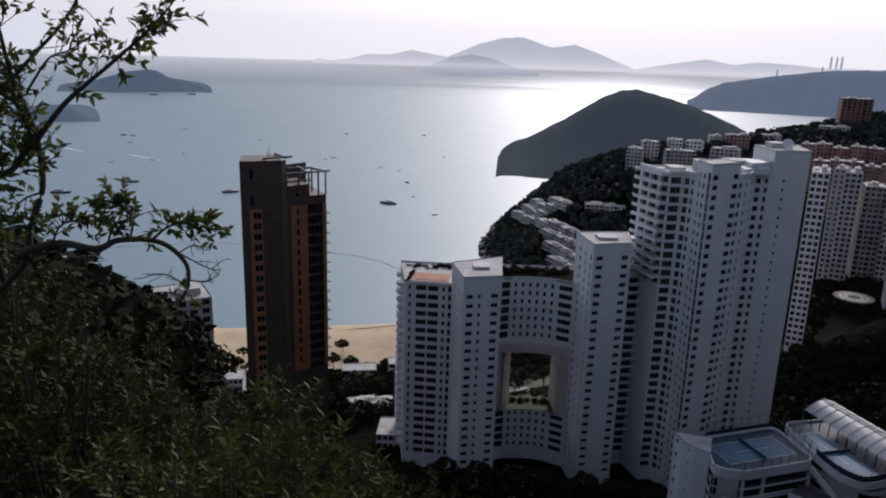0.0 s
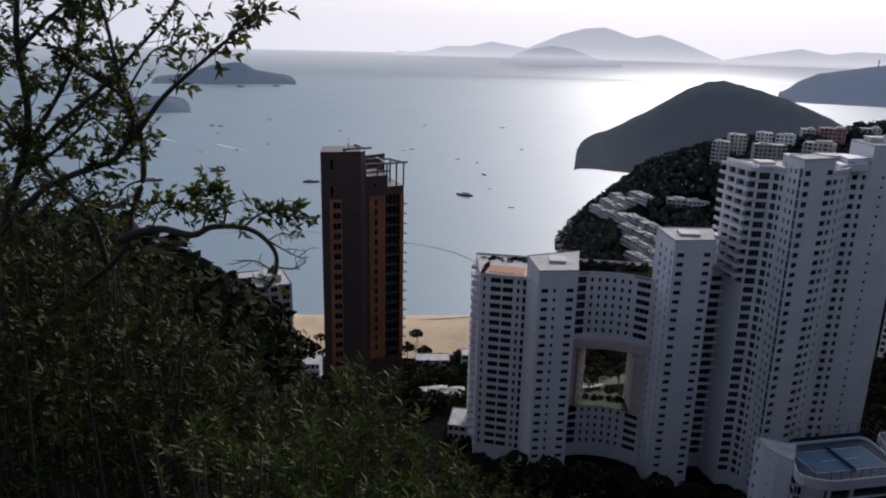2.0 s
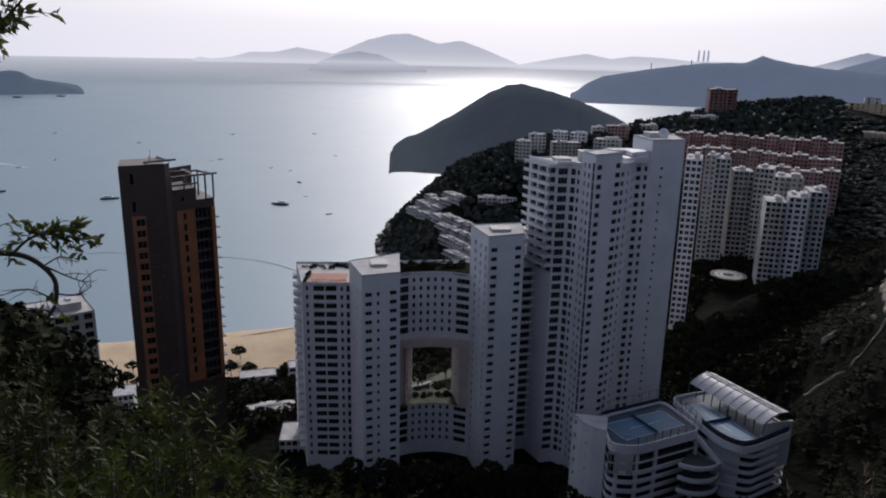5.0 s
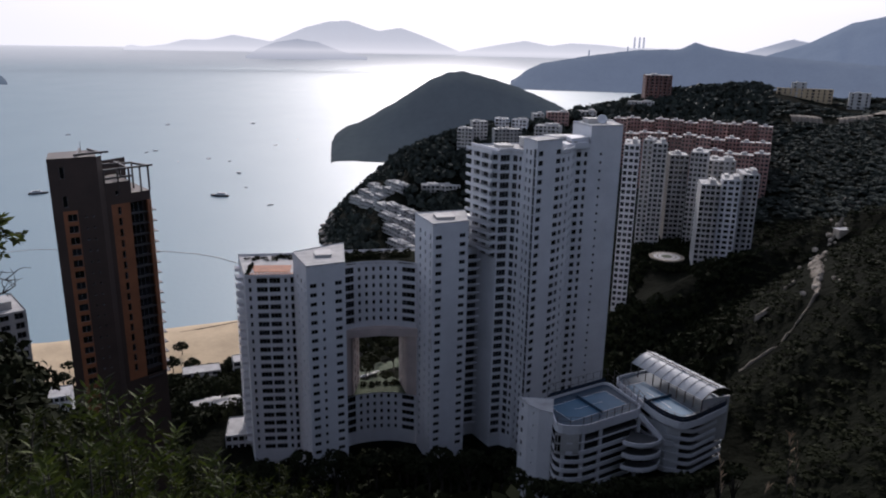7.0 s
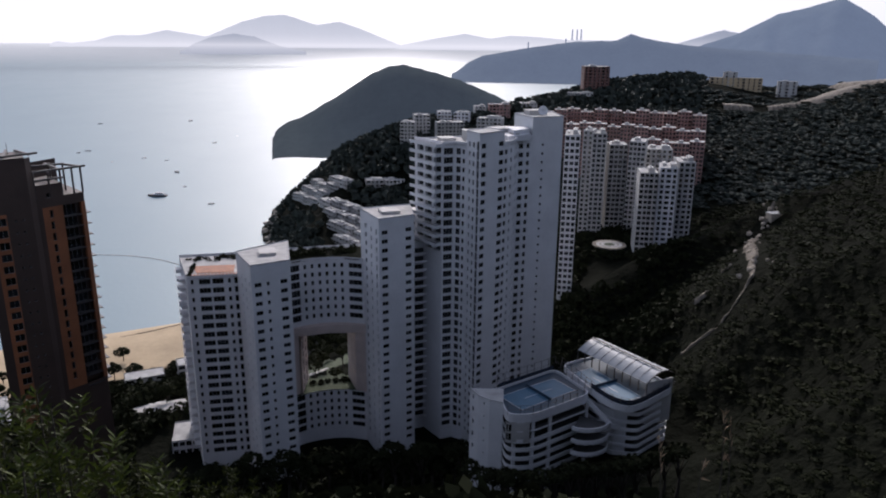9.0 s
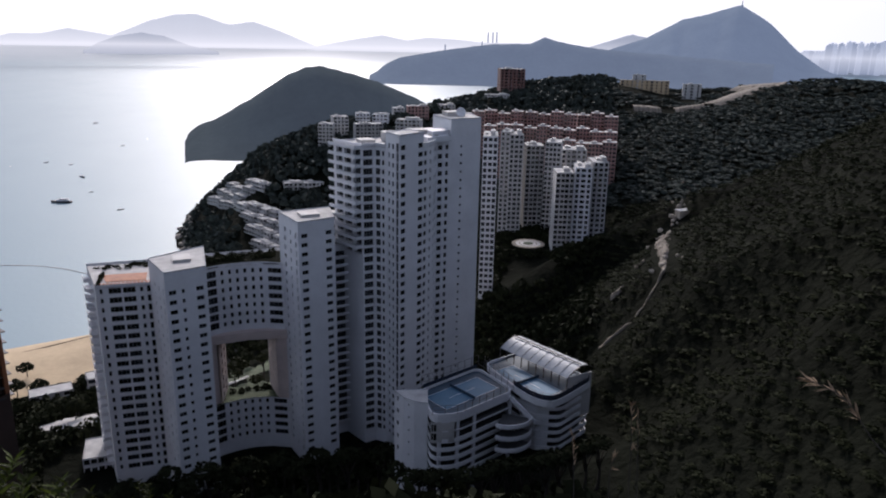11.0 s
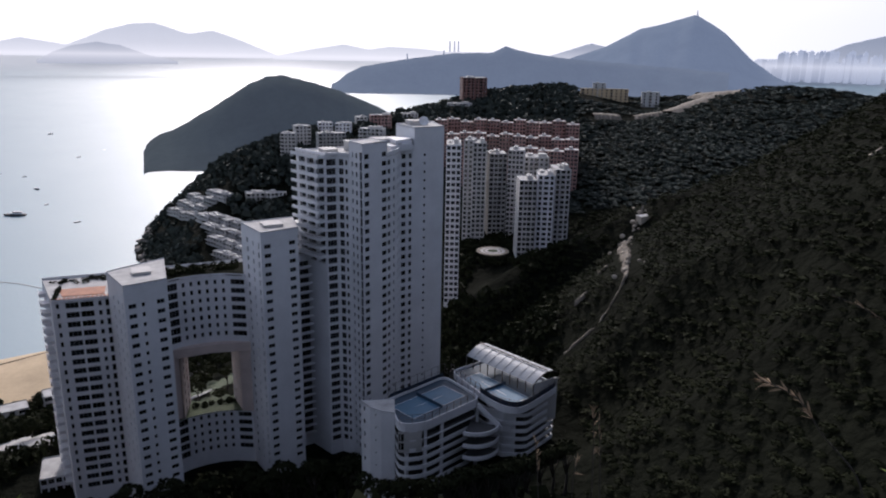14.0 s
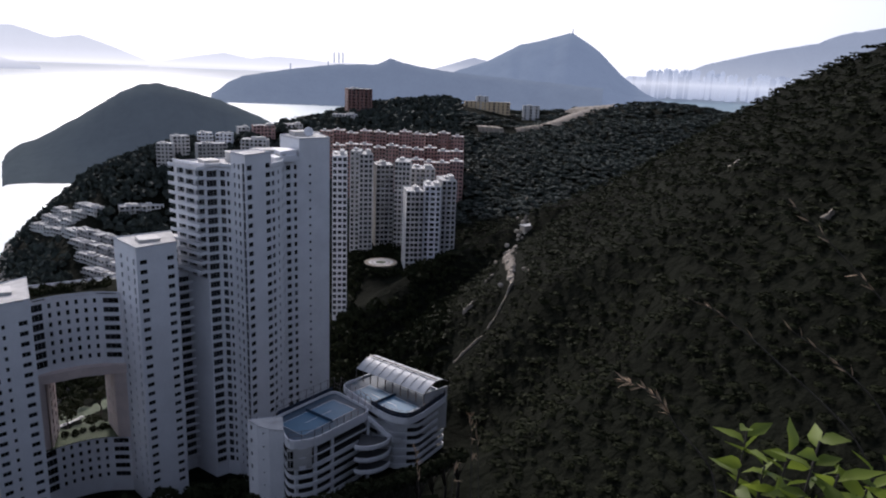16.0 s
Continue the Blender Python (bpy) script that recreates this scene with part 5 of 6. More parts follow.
def crown_template(n, leaf):
    """A ragged crown of unit radius: n leaf clumps as small bent quads, thinner below."""
    d = rng.normal(size=(n, 3))
    d /= np.linalg.norm(d, axis=1)[:, None]
    d[:, 2] = np.abs(d[:, 2]) * 0.9 - 0.15
    rad = 0.72 + 0.33 * rng.random(n) + 0.16 * np.sin(d[:, 0] * 5 + d[:, 1] * 4)
    c = d * rad[:, None]
    nrm = d + 0.4 * rng.normal(size=(n, 3))
    nrm /= np.linalg.norm(nrm, axis=1)[:, None]
    t = np.cross(nrm, rng.normal(size=(n, 3)))
    t /= np.linalg.norm(t, axis=1)[:, None]
    b = np.cross(nrm, t)
    size = leaf * (0.6 + 0.8 * rng.random(n))[:, None]
    return np.stack([c - t * size, c - b * size * 0.6 + nrm * size * 0.2, c + t * size, c + b * size * 0.6], 1)


def merge_quads(name, quads, mat):
    me = bpy.data.meshes.new(name)
    n = len(quads)
    me.vertices.add(n * 4)
    me.vertices.foreach_set("co", quads.reshape(-1).astype(np.float32))
    me.loops.add(n * 4)
    me.loops.foreach_set("vertex_index", np.arange(n * 4, dtype=np.int32))
    me.polygons.add(n)
    me.polygons.foreach_set("loop_start", np.arange(0, n * 4, 4, dtype=np.int32))
    me.materials.append(mat)
    me.update(calc_edges=True)
    return new(name, me)


def free(x, y, rad):
    az_, r_ = math.degrees(math.atan2(-x, y)), math.hypot(x, y)
    if -12.5 < az_ < -4 and 400 < r_ < 730 and (rad > 5.4 or math.sin(x * 12.9 + y * 7.3) < -0.75):
        return False
    if -33.4 < az_ < -29.2 and 338 < r_ < 405:
        return False
    if 14 < x < 80 and 262 < y < 345:
        return False
    if abs(lerp_line(COASTD, x, y)[0]) < 64 and x < 40:
        return False
    if lerp_line(((-8, 243, 0), (116, 240, 0)), x, y)[0] < 27 or lerp_line(((82, 173, 0), (112, 173, 0)), x, y)[0] < 24 + rad:
        return False
    if lerp_line([(p_.x, p_.y, 0) for p_ in PATHP], x, y)[0] < 2.5 + rad:
        return False
    if any(lerp_line(c_, x, y)[0] < 12 for c_ in CUTS) or math.hypot(x - pc.x, y - pc.y) < 15 or math.hypot(x + 26, y - 287) < 12:
        return False
    return all(math.hypot(x - a_, y - b_) > c_ + rad * 0.5 for a_, b_, c_ in OCC)


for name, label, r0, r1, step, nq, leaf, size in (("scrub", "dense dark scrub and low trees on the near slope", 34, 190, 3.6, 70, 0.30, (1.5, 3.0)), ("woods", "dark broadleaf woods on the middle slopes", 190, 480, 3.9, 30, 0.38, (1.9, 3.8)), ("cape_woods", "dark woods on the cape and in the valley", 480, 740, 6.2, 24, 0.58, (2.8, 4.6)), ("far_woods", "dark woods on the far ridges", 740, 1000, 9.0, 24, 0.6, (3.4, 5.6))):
    T = [crown_template(nq, leaf) for _ in range(6)]
    parts = []
    n_r = int((r1 - r0) / step)
    for i in range(n_r):
        r = r0 + (i + 0.5) * step
        n_a = int(r * radians(150) / step)
        for k in range(n_a):
            az = 52 - 150 * (k + rng.random()) / n_a
            rr = r + (rng.random() - 0.5) * step
            p = polar(az, rr)
            sz = size[0] + (size[1] - size[0]) * rng.random() ** 1.6
            z = ground_z(p.x, p.y)
            if z < 2.5 or not free(p.x, p.y, sz):
                continue
            if -41 < az < 4 and rr < 196 and z + 1.3 * sz > H - rr * (0.66 if az < -19 else 0.61):
                if z + 1.0 > H - rr * 0.64:
                    continue
                sz *= 0.55
            if az < -37 and 80 < rr < 480:
                sz *= 0.8
            q = T[int(rng.integers(6))]
            a_ = rng.random() * 6.28
            c_, s_ = math.cos(a_), math.sin(a_)
            rot = np.array([[c_, -s_, 0], [s_, c_, 0], [0, 0, 1]])
            parts.append((q.reshape(-1, 3) @ rot.T * np.array([sz, sz, sz * (0.8 + 0.5 * rng.random()) * (0.36 if az < -37 else 1.0)]) + np.array([p.x, p.y, z + sz * 0.35])).reshape(-1, 4, 3))
    tagged(merge_quads(name, np.concatenate(parts), M_TREES if r1 < 500 else M_WOODS_HAZE), label, "woods", kind="stuff")


def tube(pts, r0, r1, n=7):
    """A tapered limb through pts."""
    v, f = [], []
    for i, p in enumerate(pts):
        d = (Vector(pts[min(i + 1, len(pts) - 1)]) - Vector(pts[max(i - 1, 0)])).normalized()
        u = d.cross(Vector((0.3, 0.2, 1))).normalized() if abs(d.z) < 0.95 else d.cross(Vector((1, 0, 0))).normalized()
        w_ = d.cross(u)
        rad = r0 + (r1 - r0) * i / (len(pts) - 1)
        v += [tuple(Vector(p) + (u * math.cos(k * 6.2832 / n) + w_ * math.sin(k * 6.2832 / n)) * rad) for k in range(n)]
    for i in range(len(pts) - 1):
        f += [(i * n + k, i * n + (k + 1) % n, (i + 1) * n + (k + 1) % n, (i + 1) * n + k) for k in range(n)]
    f.append(tuple(range(n))[::-1])
    f.append(tuple((len(pts) - 1) * n + k for k in range(n)))
    return v, f


def smooth_line(pts, n=6):
    """A rounded line through pts."""
    P = [Vector(p) for p in pts]
    out = []
    for i in range(len(P) - 1):
        a_, b_, c_, d_ = P[max(i - 1, 0)], P[i], P[i + 1], P[min(i + 2, len(P) - 1)]
        for k in range(n):
            t = k / n
            out.append(0.5 * ((2 * b_) + (c_ - a_) * t + (2 * a_ - 5 * b_ + 4 * c_ - d_) * t * t + (3 * b_ - a_ - 3 * c_ + d_) * t ** 3))
    return out + [P[-1]]


class Plant:
    """Collects limbs and leaves of one plant."""

    def __init__(self):
        self.v, self.f, self.leaves = [], [], []

    def limb(self, pts, r0, r1, n=7):
        v, f = tube(pts, r0, r1, n)
        i = len(self.v)
        self.v += v
        self.f += [tuple(i + k for k in q) for q in f]

    def leaf(self, at, way, length, width, droop=0.2):
        way = Vector(way).normalized()
        side = way.cross(Vector((rng.normal(), rng.normal(), rng.normal() + 0.6))).normalized()
        up = side.cross(way)
        if up.z < 0:
            up = -up
        at = Vector(at)
        m1, tip = at + way * length * 0.5, at + way * length - up * length * droop
        w_ = width / 2
        self.leaves.append((at, at + way * length * 0.28 + side * w_ * 0.8 + up * w_ * 0.3, m1 + side * w_ + up * w_ * 0.3 - up * length * droop * 0.3, tip, m1 - side * w_ + up * w_ * 0.3 - up * length * droop * 0.3, at + way * length * 0.28 - side * w_ * 0.8 + up * w_ * 0.3, at + way * length * 0.28, m1 - up * length * droop * 0.3))

    def twig(self, at, way, length, leaves, size, r=0.004):
        way = Vector(way).normalized()
        pts = [Vector(at)]
        for k in range(4):
            way = (way + Vector((rng.normal(), rng.normal(), rng.normal())) * 0.22).normalized()
            pts.append(pts[-1] + way * length / 4)
        self.limb(pts, r, r * 0.4, 4)
        for k in range(leaves):
            t = 0.45 + 0.55 * (k + rng.random()) / leaves
            i = min(3, int(t * 4))
            p = pts[i].lerp(pts[i + 1], t * 4 - i)
            d = way + Vector((rng.normal(), rng.normal(), rng.normal() * 0.8)) * 0.9
            self.leaf(p, d, size * (0.7 + 0.6 * rng.random()), size * 0.42 * (0.8 + 0.4 * rng.random()))
        return pts[-1]

    def make(self, ob, leaf_mat, limb_name="bough"):
        if self.v:
            under(new(limb_name, mesh_of(limb_name, self.v, self.f, (M_BARK,), smooth=True)), ob)
        if self.leaves:
            v = [tuple(p) for lf in self.leaves for p in lf]
            f = []
            for k in range(len(self.leaves)):
                b_ = k * 8
                f += [(b_, b_ + 1, b_ + 6), (b_ + 1, b_ + 2, b_ + 7, b_ + 6), (b_ + 2, b_ + 3, b_ + 7), (b_, b_ + 6, b_ + 5), (b_ + 6, b_ + 7, b_ + 4, b_ + 5), (b_ + 7, b_ + 3, b_ + 4)]
            tagged(under(new("foliage", mesh_of("foliage", v, f, (leaf_mat,), smooth=True)), ob), kind="stuff")


M_LEAFD = leafy("dark_shrub_leaves", (0.024, 0.031, 0.010), 0.6, 0.2, 0.08)
M_LEAFT = leafy("tree_leaves", (0.060, 0.078, 0.026), 0.5, 0.5)
M_LEAFG = leafy("green_shrub_leaves", (0.040, 0.056, 0.015), 0.6, 0.25, 0.12)
M_LEAFL = leafy("bright_shrub_leaves", (0.115, 0.16, 0.028), 0.35, 0.45)
M_GRASS = material("dry_grass_stem", (0.30, 0.20, 0.12), 0.8, vary=0.4, scale=20)

# the tree beside the lens
tree = thing("tree", "gnarled hillside tree with dark branches and small leaves", "tree", tuple(polar(44, 6.0, ground_z(*polar(44, 6.0)[:2]))))
P = Plant()


def spot(az, el, r):
    return polar(az, r, H + r * math.tan(radians(el)))


base = Vector(tree.location)
BOUGHS = (([(40, -21, 6.2), (34, -17.5, 5.6), (30.8, -14.9, 5), (30.0, -12.2, 5), (29.0, -9.6, 5), (29.0, -6.5, 5), (29.5, -4.2, 5), (30.1, -2.0, 5), (30.6, 1.5, 5.1), (31.5, 5, 5.2)], 0.024, 0.010, 40),
         ([(29.0, -6.4, 5), (27.3, -4.2, 4.95), (25.7, -2.7, 4.9), (23.8, -1.1, 4.85), (21.8, 0.7, 4.8), (19.9, 2.7, 4.8), (19.2, 3.8, 4.8)], 0.018, 0.004, 34),
         ([(37.3, -10, 5.5), (34.8, -6.5, 5.2), (32.5, -4.5, 5), (30.8, -3.1, 5), (28.6, -0.7, 5), (26.7, 1.4, 5), (25.5, 3.3, 5), (24.5, 5.5, 5)], 0.018, 0.006, 26),
         ([(38.4, -13.0, 5.6), (36, -10.6, 5.3), (34, -9.5, 5), (31.5, -8.7, 5), (30.4, -8.0, 5), (29.4, -5.9, 5), (30.0, -4.0, 5), (31.2, -3.0, 5), (34, -1, 5)], 0.024, 0.010, 44),
         ([(41, -20, 6.0), (38, -12, 5.6), (36, -6, 5.2), (36, 0, 5), (35, 6, 5)], 0.03, 0.014, 70),
         ([(36, -1, 5), (33, 2, 5), (30, 4.5, 5), (27.5, 6.5, 5)], 0.014, 0.005, 46),
         ([(32.0, -16.0, 5.3), (33, -12, 5), (36, -8, 5.2), (38, -3, 5.3), (38, 3, 5.3)], 0.02, 0.008, 60),
         ([(36.4, -7.5, 5.2), (34, -4, 5.2), (32.5, -1, 5.2), (31.8, 2, 5.2), (29, 5.5, 5.2)], 0.016, 0.006, 50),
         ([(37.0, -9.0, 5.4), (35, -8, 5.2), (33.2, -6.5, 5.2), (32.0, -5.5, 5.2), (31, -6.5, 5.2)], 0.014, 0.005, 30),
         ([(29.3, -3.2, 5), (27.8, -1.0, 4.9), (26.5, -0.4, 4.9), (25.0, 0.6, 4.8)], 0.008, 0.003, 16),
         ([(31.0, -14.2, 5), (30.0, -13.8, 4.8), (28.2, -13.6, 4.6), (26.0, -14.2, 4.5), (24.5, -13.7, 4.5), (22.5, -13.8, 4.5), (21.0, -14.4, 4.5), (19.8, -15.9, 4.5), (19.9, -17.6, 4.5), (20.6, -18.6, 4.5)], 0.026, 0.010, 6),
         ([(23.7, -13.7, 4.5), (23.4, -12.3, 4.45), (24.1, -11.2, 4.4), (24.8, -10.8, 4.4)], 0.008, 0.003, 20),
         ([(22.1, -13.8, 4.5), (20.9, -12.9, 4.45), (19.2, -12.6, 4.4), (18.0, -12.9, 4.4)], 0.009, 0.003, 26),
         ([(25.2, -13.9, 4.5), (24.6, -12.6, 4.4), (22.6, -11.9, 4.4)], 0.007, 0.003, 14),
         ([(20.2, -15.0, 4.5), (18.6, -16.0, 4.5), (17.6, -16.4, 4.5)], 0.006, 0.002, 3),
         ([(19.9, -16.9, 4.5), (18.5, -17.2, 4.5), (17.4, -16.7, 4.5)], 0.006, 0.002, 2),
         ([(19.9, -17.4, 4.5), (21.5, -16.4, 4.5), (23.2, -16.6, 4.5)], 0.006, 0.002, 2),
         ([(20.3, -14.9, 4.5), (19.2, -14.4, 4.5), (18.2, -14.9, 4.5)], 0.005, 0.002, 2),
         ([(20.1, -18.2, 4.5), (21.8, -17.7, 4.5), (24.0, -18.0, 4.5)], 0.006, 0.002, 2),
         ([(28.8, -13.6, 4.6), (28.2, -12.4, 4.6), (27.0, -12.0, 4.6)], 0.008, 0.003, 18),
         ([(29.2, -10.0, 5), (30.5, -10.6, 5), (31.5, -12.6, 5)], 0.008, 0.003, 12))
for k, (pts, r0, r1, n_tw) in enumerate(BOUGHS):
    line = smooth_line([spot(*p) for p in pts])
    P.limb(line, r0, r1)
    bare = n_tw <= 3
    for j in range(7 if bare else int(n_tw * 1.5) if k in (0, 3, 4, 5, 6, 7, 8) else n_tw):
        i = int((0.25 + 0.75 * rng.random()) * (len(line) - 1))
        d = (line[min(i + 1, len(line) - 1)] - line[max(i - 1, 0)]).normalized()
        way = d + Vector((rng.normal(), rng.normal(), rng.normal() + (0.35 if not bare else 0))) * 0.75
        P.twig(line[i], way, (0.10 + 0.2 * rng.random()) * (0.6 if k > 9 else 1.0), 0 if bare else (10 if k in (0, 3, 4, 5, 6, 7, 8) else 7 if k < 10 else 9), 0.054 if k != 1 else 0.070, 0.0032)
P.limb([tuple(base - Vector((0, 0, 0.4))), tuple(base + Vector((0.1, 0.1, 1.0))), tuple(spot(42, -24, 6.1)), tuple(spot(40.5, -20.5, 6.1))], 0.06, 0.03)
P.make(tree, M_LEAFT)


# shrubs below the lens on the left, each with its own stems
def shrub(az, r, el_top, rad, deep, n_leaf, mat, size=0.092, label="dense dark evergreen shrub with narrow leaves", droop=0.15):
    p = polar(az, r)
    z0 = ground_z(p.x, p.y)
    top = H + r * math.tan(radians(el_top))
    ob = thing("shrub", label, "shrub", (p.x, p.y, z0), "hillside shrubs")
    P = Plant()
    heads = max(10, n_leaf // 16)
    for k in range(heads):
        a_, q = rng.random() * 6.28, math.sqrt(rng.random())
        h = top - deep * rng.random() ** 1.3 - rad * 0.5 * q * q
        end = Vector((p.x + rad * q * math.cos(a_), p.y + rad * q * math.sin(a_), h))
        if k < 9:
            start = Vector((p.x + 0.1 * math.cos(a_), p.y + 0.1 * math.sin(a_), z0 - 0.2))
            P.limb(smooth_line([start, start.lerp(end, 0.5) + Vector((0, 0, 0.15)), end], 4), 0.02, 0.005, 5)
        up = Vector((0.4 * math.cos(a_), 0.4 * math.sin(a_), 0.9))
        for j in range(16):
            b_ = j * 2.4
            out = Vector((math.cos(b_), math.sin(b_), 0.25 + 0.5 * rng.random()))
            P.leaf(end - up * 0.012 * j, out + up * 0.3, size * (0.7 + 0.6 * rng.random()), size * 0.25, droop)
    P.make(ob, mat, "stem")


TOPLINE = ((50, -4), (40, -7), (34, -9), (31.8, -11.8), (28.7, -15.8), (25, -18.0), (23, -20.5), (20.2, -22.4), (18.2, -24.6), (15, -26.6), (12.8, -25.5), (8.2, -29.5), (2.2, -31.5), (-4, -33.5), (-10, -35.5))
for k in range(46):
    az = 50 - 58 * (k + 0.5) / 46 + rng.uniform(-0.6, 0.6)
    el = np.interp(-az, [-a_ for a_, _ in TOPLINE], [e_ for _, e_ in TOPLINE]) - abs(rng.normal()) * 1.6
    for r, drop_ in ((7.5 + 1.8 * rng.random(), 0.0), (5.0 + 0.8 * rng.random(), 4.0 + 2 * rng.random())):
        shrub(az + rng.uniform(-1, 1), r, el - drop_, 0.55 + 0.25 * rng.random(), 1.5, 520, M_LEAFD)
for az, el, r in ((12.8, -24.4, 5.5), (10.5, -27.5, 5.2), (17.0, -27.0, 4.6), (6.5, -30.5, 5.0)):
    shrub(az, r, el, 0.35, 0.9, 420, M_LEAFG, 0.10, "leafy shrub tip with paler narrow leaves")
for k in range(11):
    az = 27 - 24 * (k + 0.5) / 11 + rng.uniform(-0.5, 0.5)
    el = np.interp(-az, [-27, -20, -12, -3], [-24.5, -26.5, -28.5, -32.5]) - 4.5 * rng.random()
    shrub(az, 3.9 + 0.9 * rng.random(), el - 0.6, 0.34, 0.5, 230, M_LEAFG, 0.085, "leafy shrub with fresh green narrow leaves")


# broad trees on the slope to the left
def round_tree(x, y, h, rad, label, group="", mat=M_TREES, n=420, leaf=0.16, squash=0.75):
    z = ground_z(x, y)
    ob = thing("tree", label, "tree", (x, y, z), group)
    v, f = tube(smooth_line([(x, y, z - 0.5), (x + 0.03 * h, y, z + h * 0.35), (x - 0.02 * h, y + 0.03 * h, z + h * 0.75)], 4), h * 0.035, h * 0.012)
    for k in range(5):
        a_ = k * 1.26 + x
        v2, f2 = tube([(x, y, z + h * 0.4), (x + rad * 0.35 * math.cos(a_), y + rad * 0.35 * math.sin(a_), z + h * 0.62), (x + rad * 0.7 * math.cos(a_), y + rad * 0.7 * math.sin(a_), z + h * 0.78)], h * 0.014, h * 0.005, 5)
        i = len(v)
        v += v2
        f += [tuple(i + q for q in t) for t in f2]
    under(new("trunk", mesh_of("trunk", v, f, (M_BARK,), smooth=True)), ob)
    q = crown_template(n, leaf)
    q *= np.array([rad, rad, rad * squash])
    q += np.array([x, y, z + h - rad * squash * 0.95])
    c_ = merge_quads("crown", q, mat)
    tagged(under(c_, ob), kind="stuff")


for az, r, el, rad in ((46, 20, -9, 4.0), (40, 22, -10.5, 4.2), (34.5, 24, -11.0, 4.2), (30, 24, -13.5, 3.6), (27.0, 25, -16.0, 3.2), (24.4, 24, -17.2, 2.6), (22.0, 26, -20.0, 2.6), (37, 15, -15, 3.0), (31, 16, -19, 2.8), (26, 17, -22.5, 2.6), (20.0, 22, -24.0, 2.2)):
    p = polar(az, r)
    h = H + r * math.tan(radians(el)) - ground_z(p.x, p.y)
    round_tree(p.x, p.y, h, rad, "dark broadleaf tree on the steep slope", "slope trees", n=1500, leaf=0.075)
# trees on the beach and along its back
for az, el, h, rad in ((7.8, -23.3, 9, 4.0), (7.1, -24.6, 9, 4.4), (5.7, -24.9, 7, 3.6), (4.1, -24.8, 8, 3.6), (3.6, -24.9, 7, 3.6), (8.6, -24.6, 10, 4.5), (15.9, -23.4, 8, 3.6), (16.4, -24.4, 10, 4.0), (15.4, -25, 11, 4.4), (17.3, -25.2, 11, 4.2), (14.6, -24.4, 8, 3.6), (8.9, -26.2, 11, 5), (7.6, -27, 9, 4.4), (6.9, -26.4, 8, 4.0), (5.0, -26.6, 9, 4.6), (4.0, -26.2, 8, 4.2), (-7.3, -25.6, 10, 4.2), (-8.0, -24.9, 9, 4.2), (-9.2, -24.2, 9, 4), (-6.6, -24.6, 9, 4), (-8.8, -26.4, 6, 3)):
    p = on_ground(az, el, 270)
    round_tree(p.x, p.y, h, rad, "round-crowned tree standing at the back of the beach", "beach trees", n=300, leaf=0.2)

# ---- shrub and dry grasses on the right, close to the lens ----
RIGHT = reach(-35.7)


def spot_right(az, el, r):
    return spot(az, el, r) + RIGHT


ob = thing("shrub", "young shrub with glossy bright green oval leaves", "shrub", tuple(polar(-66, 1.3, ground_z(*polar(-66, 1.3)[:2]))))
P = Plant()
root = Vector(ob.location)
for az, el, r, n_l in ((-59.4, -25.0, 1.6, 10), (-61.0, -27.2, 1.6, 9), (-62.5, -25.9, 1.55, 10), (-64.4, -24.6, 1.5, 10), (-66, -26.4, 1.5, 11), (-68.1, -25.8, 1.55, 10), (-70.4, -23.2, 1.6, 9), (-71.5, -26.0, 1.6, 10), (-64, -29, 1.45, 12), (-67.5, -29, 1.45, 12), (-61, -30.5, 1.5, 10), (-71, -29.5, 1.5, 10), (-74, -25, 1.6, 12), (-77, -24, 1.6, 12)):
    tip = spot_right(az - 2.2, el, r * 0.68)
    P.limb(smooth_line([root, root.lerp(tip, 0.6) + Vector((0, 0, 0.12)), tip], 5), 0.005, 0.0016, 6)
    for k in range(n_l):
        a_ = k * 2.4 + az
        P.leaf(tip - Vector((0, 0, 0.012 * k)), Vector((math.cos(a_), math.sin(a_), 0.75 - 0.05 * k)), 0.058 * (0.5 + 0.7 * rng.random()), 0.0205, 0.35)
P.make(ob, M_LEAFL, "stem")
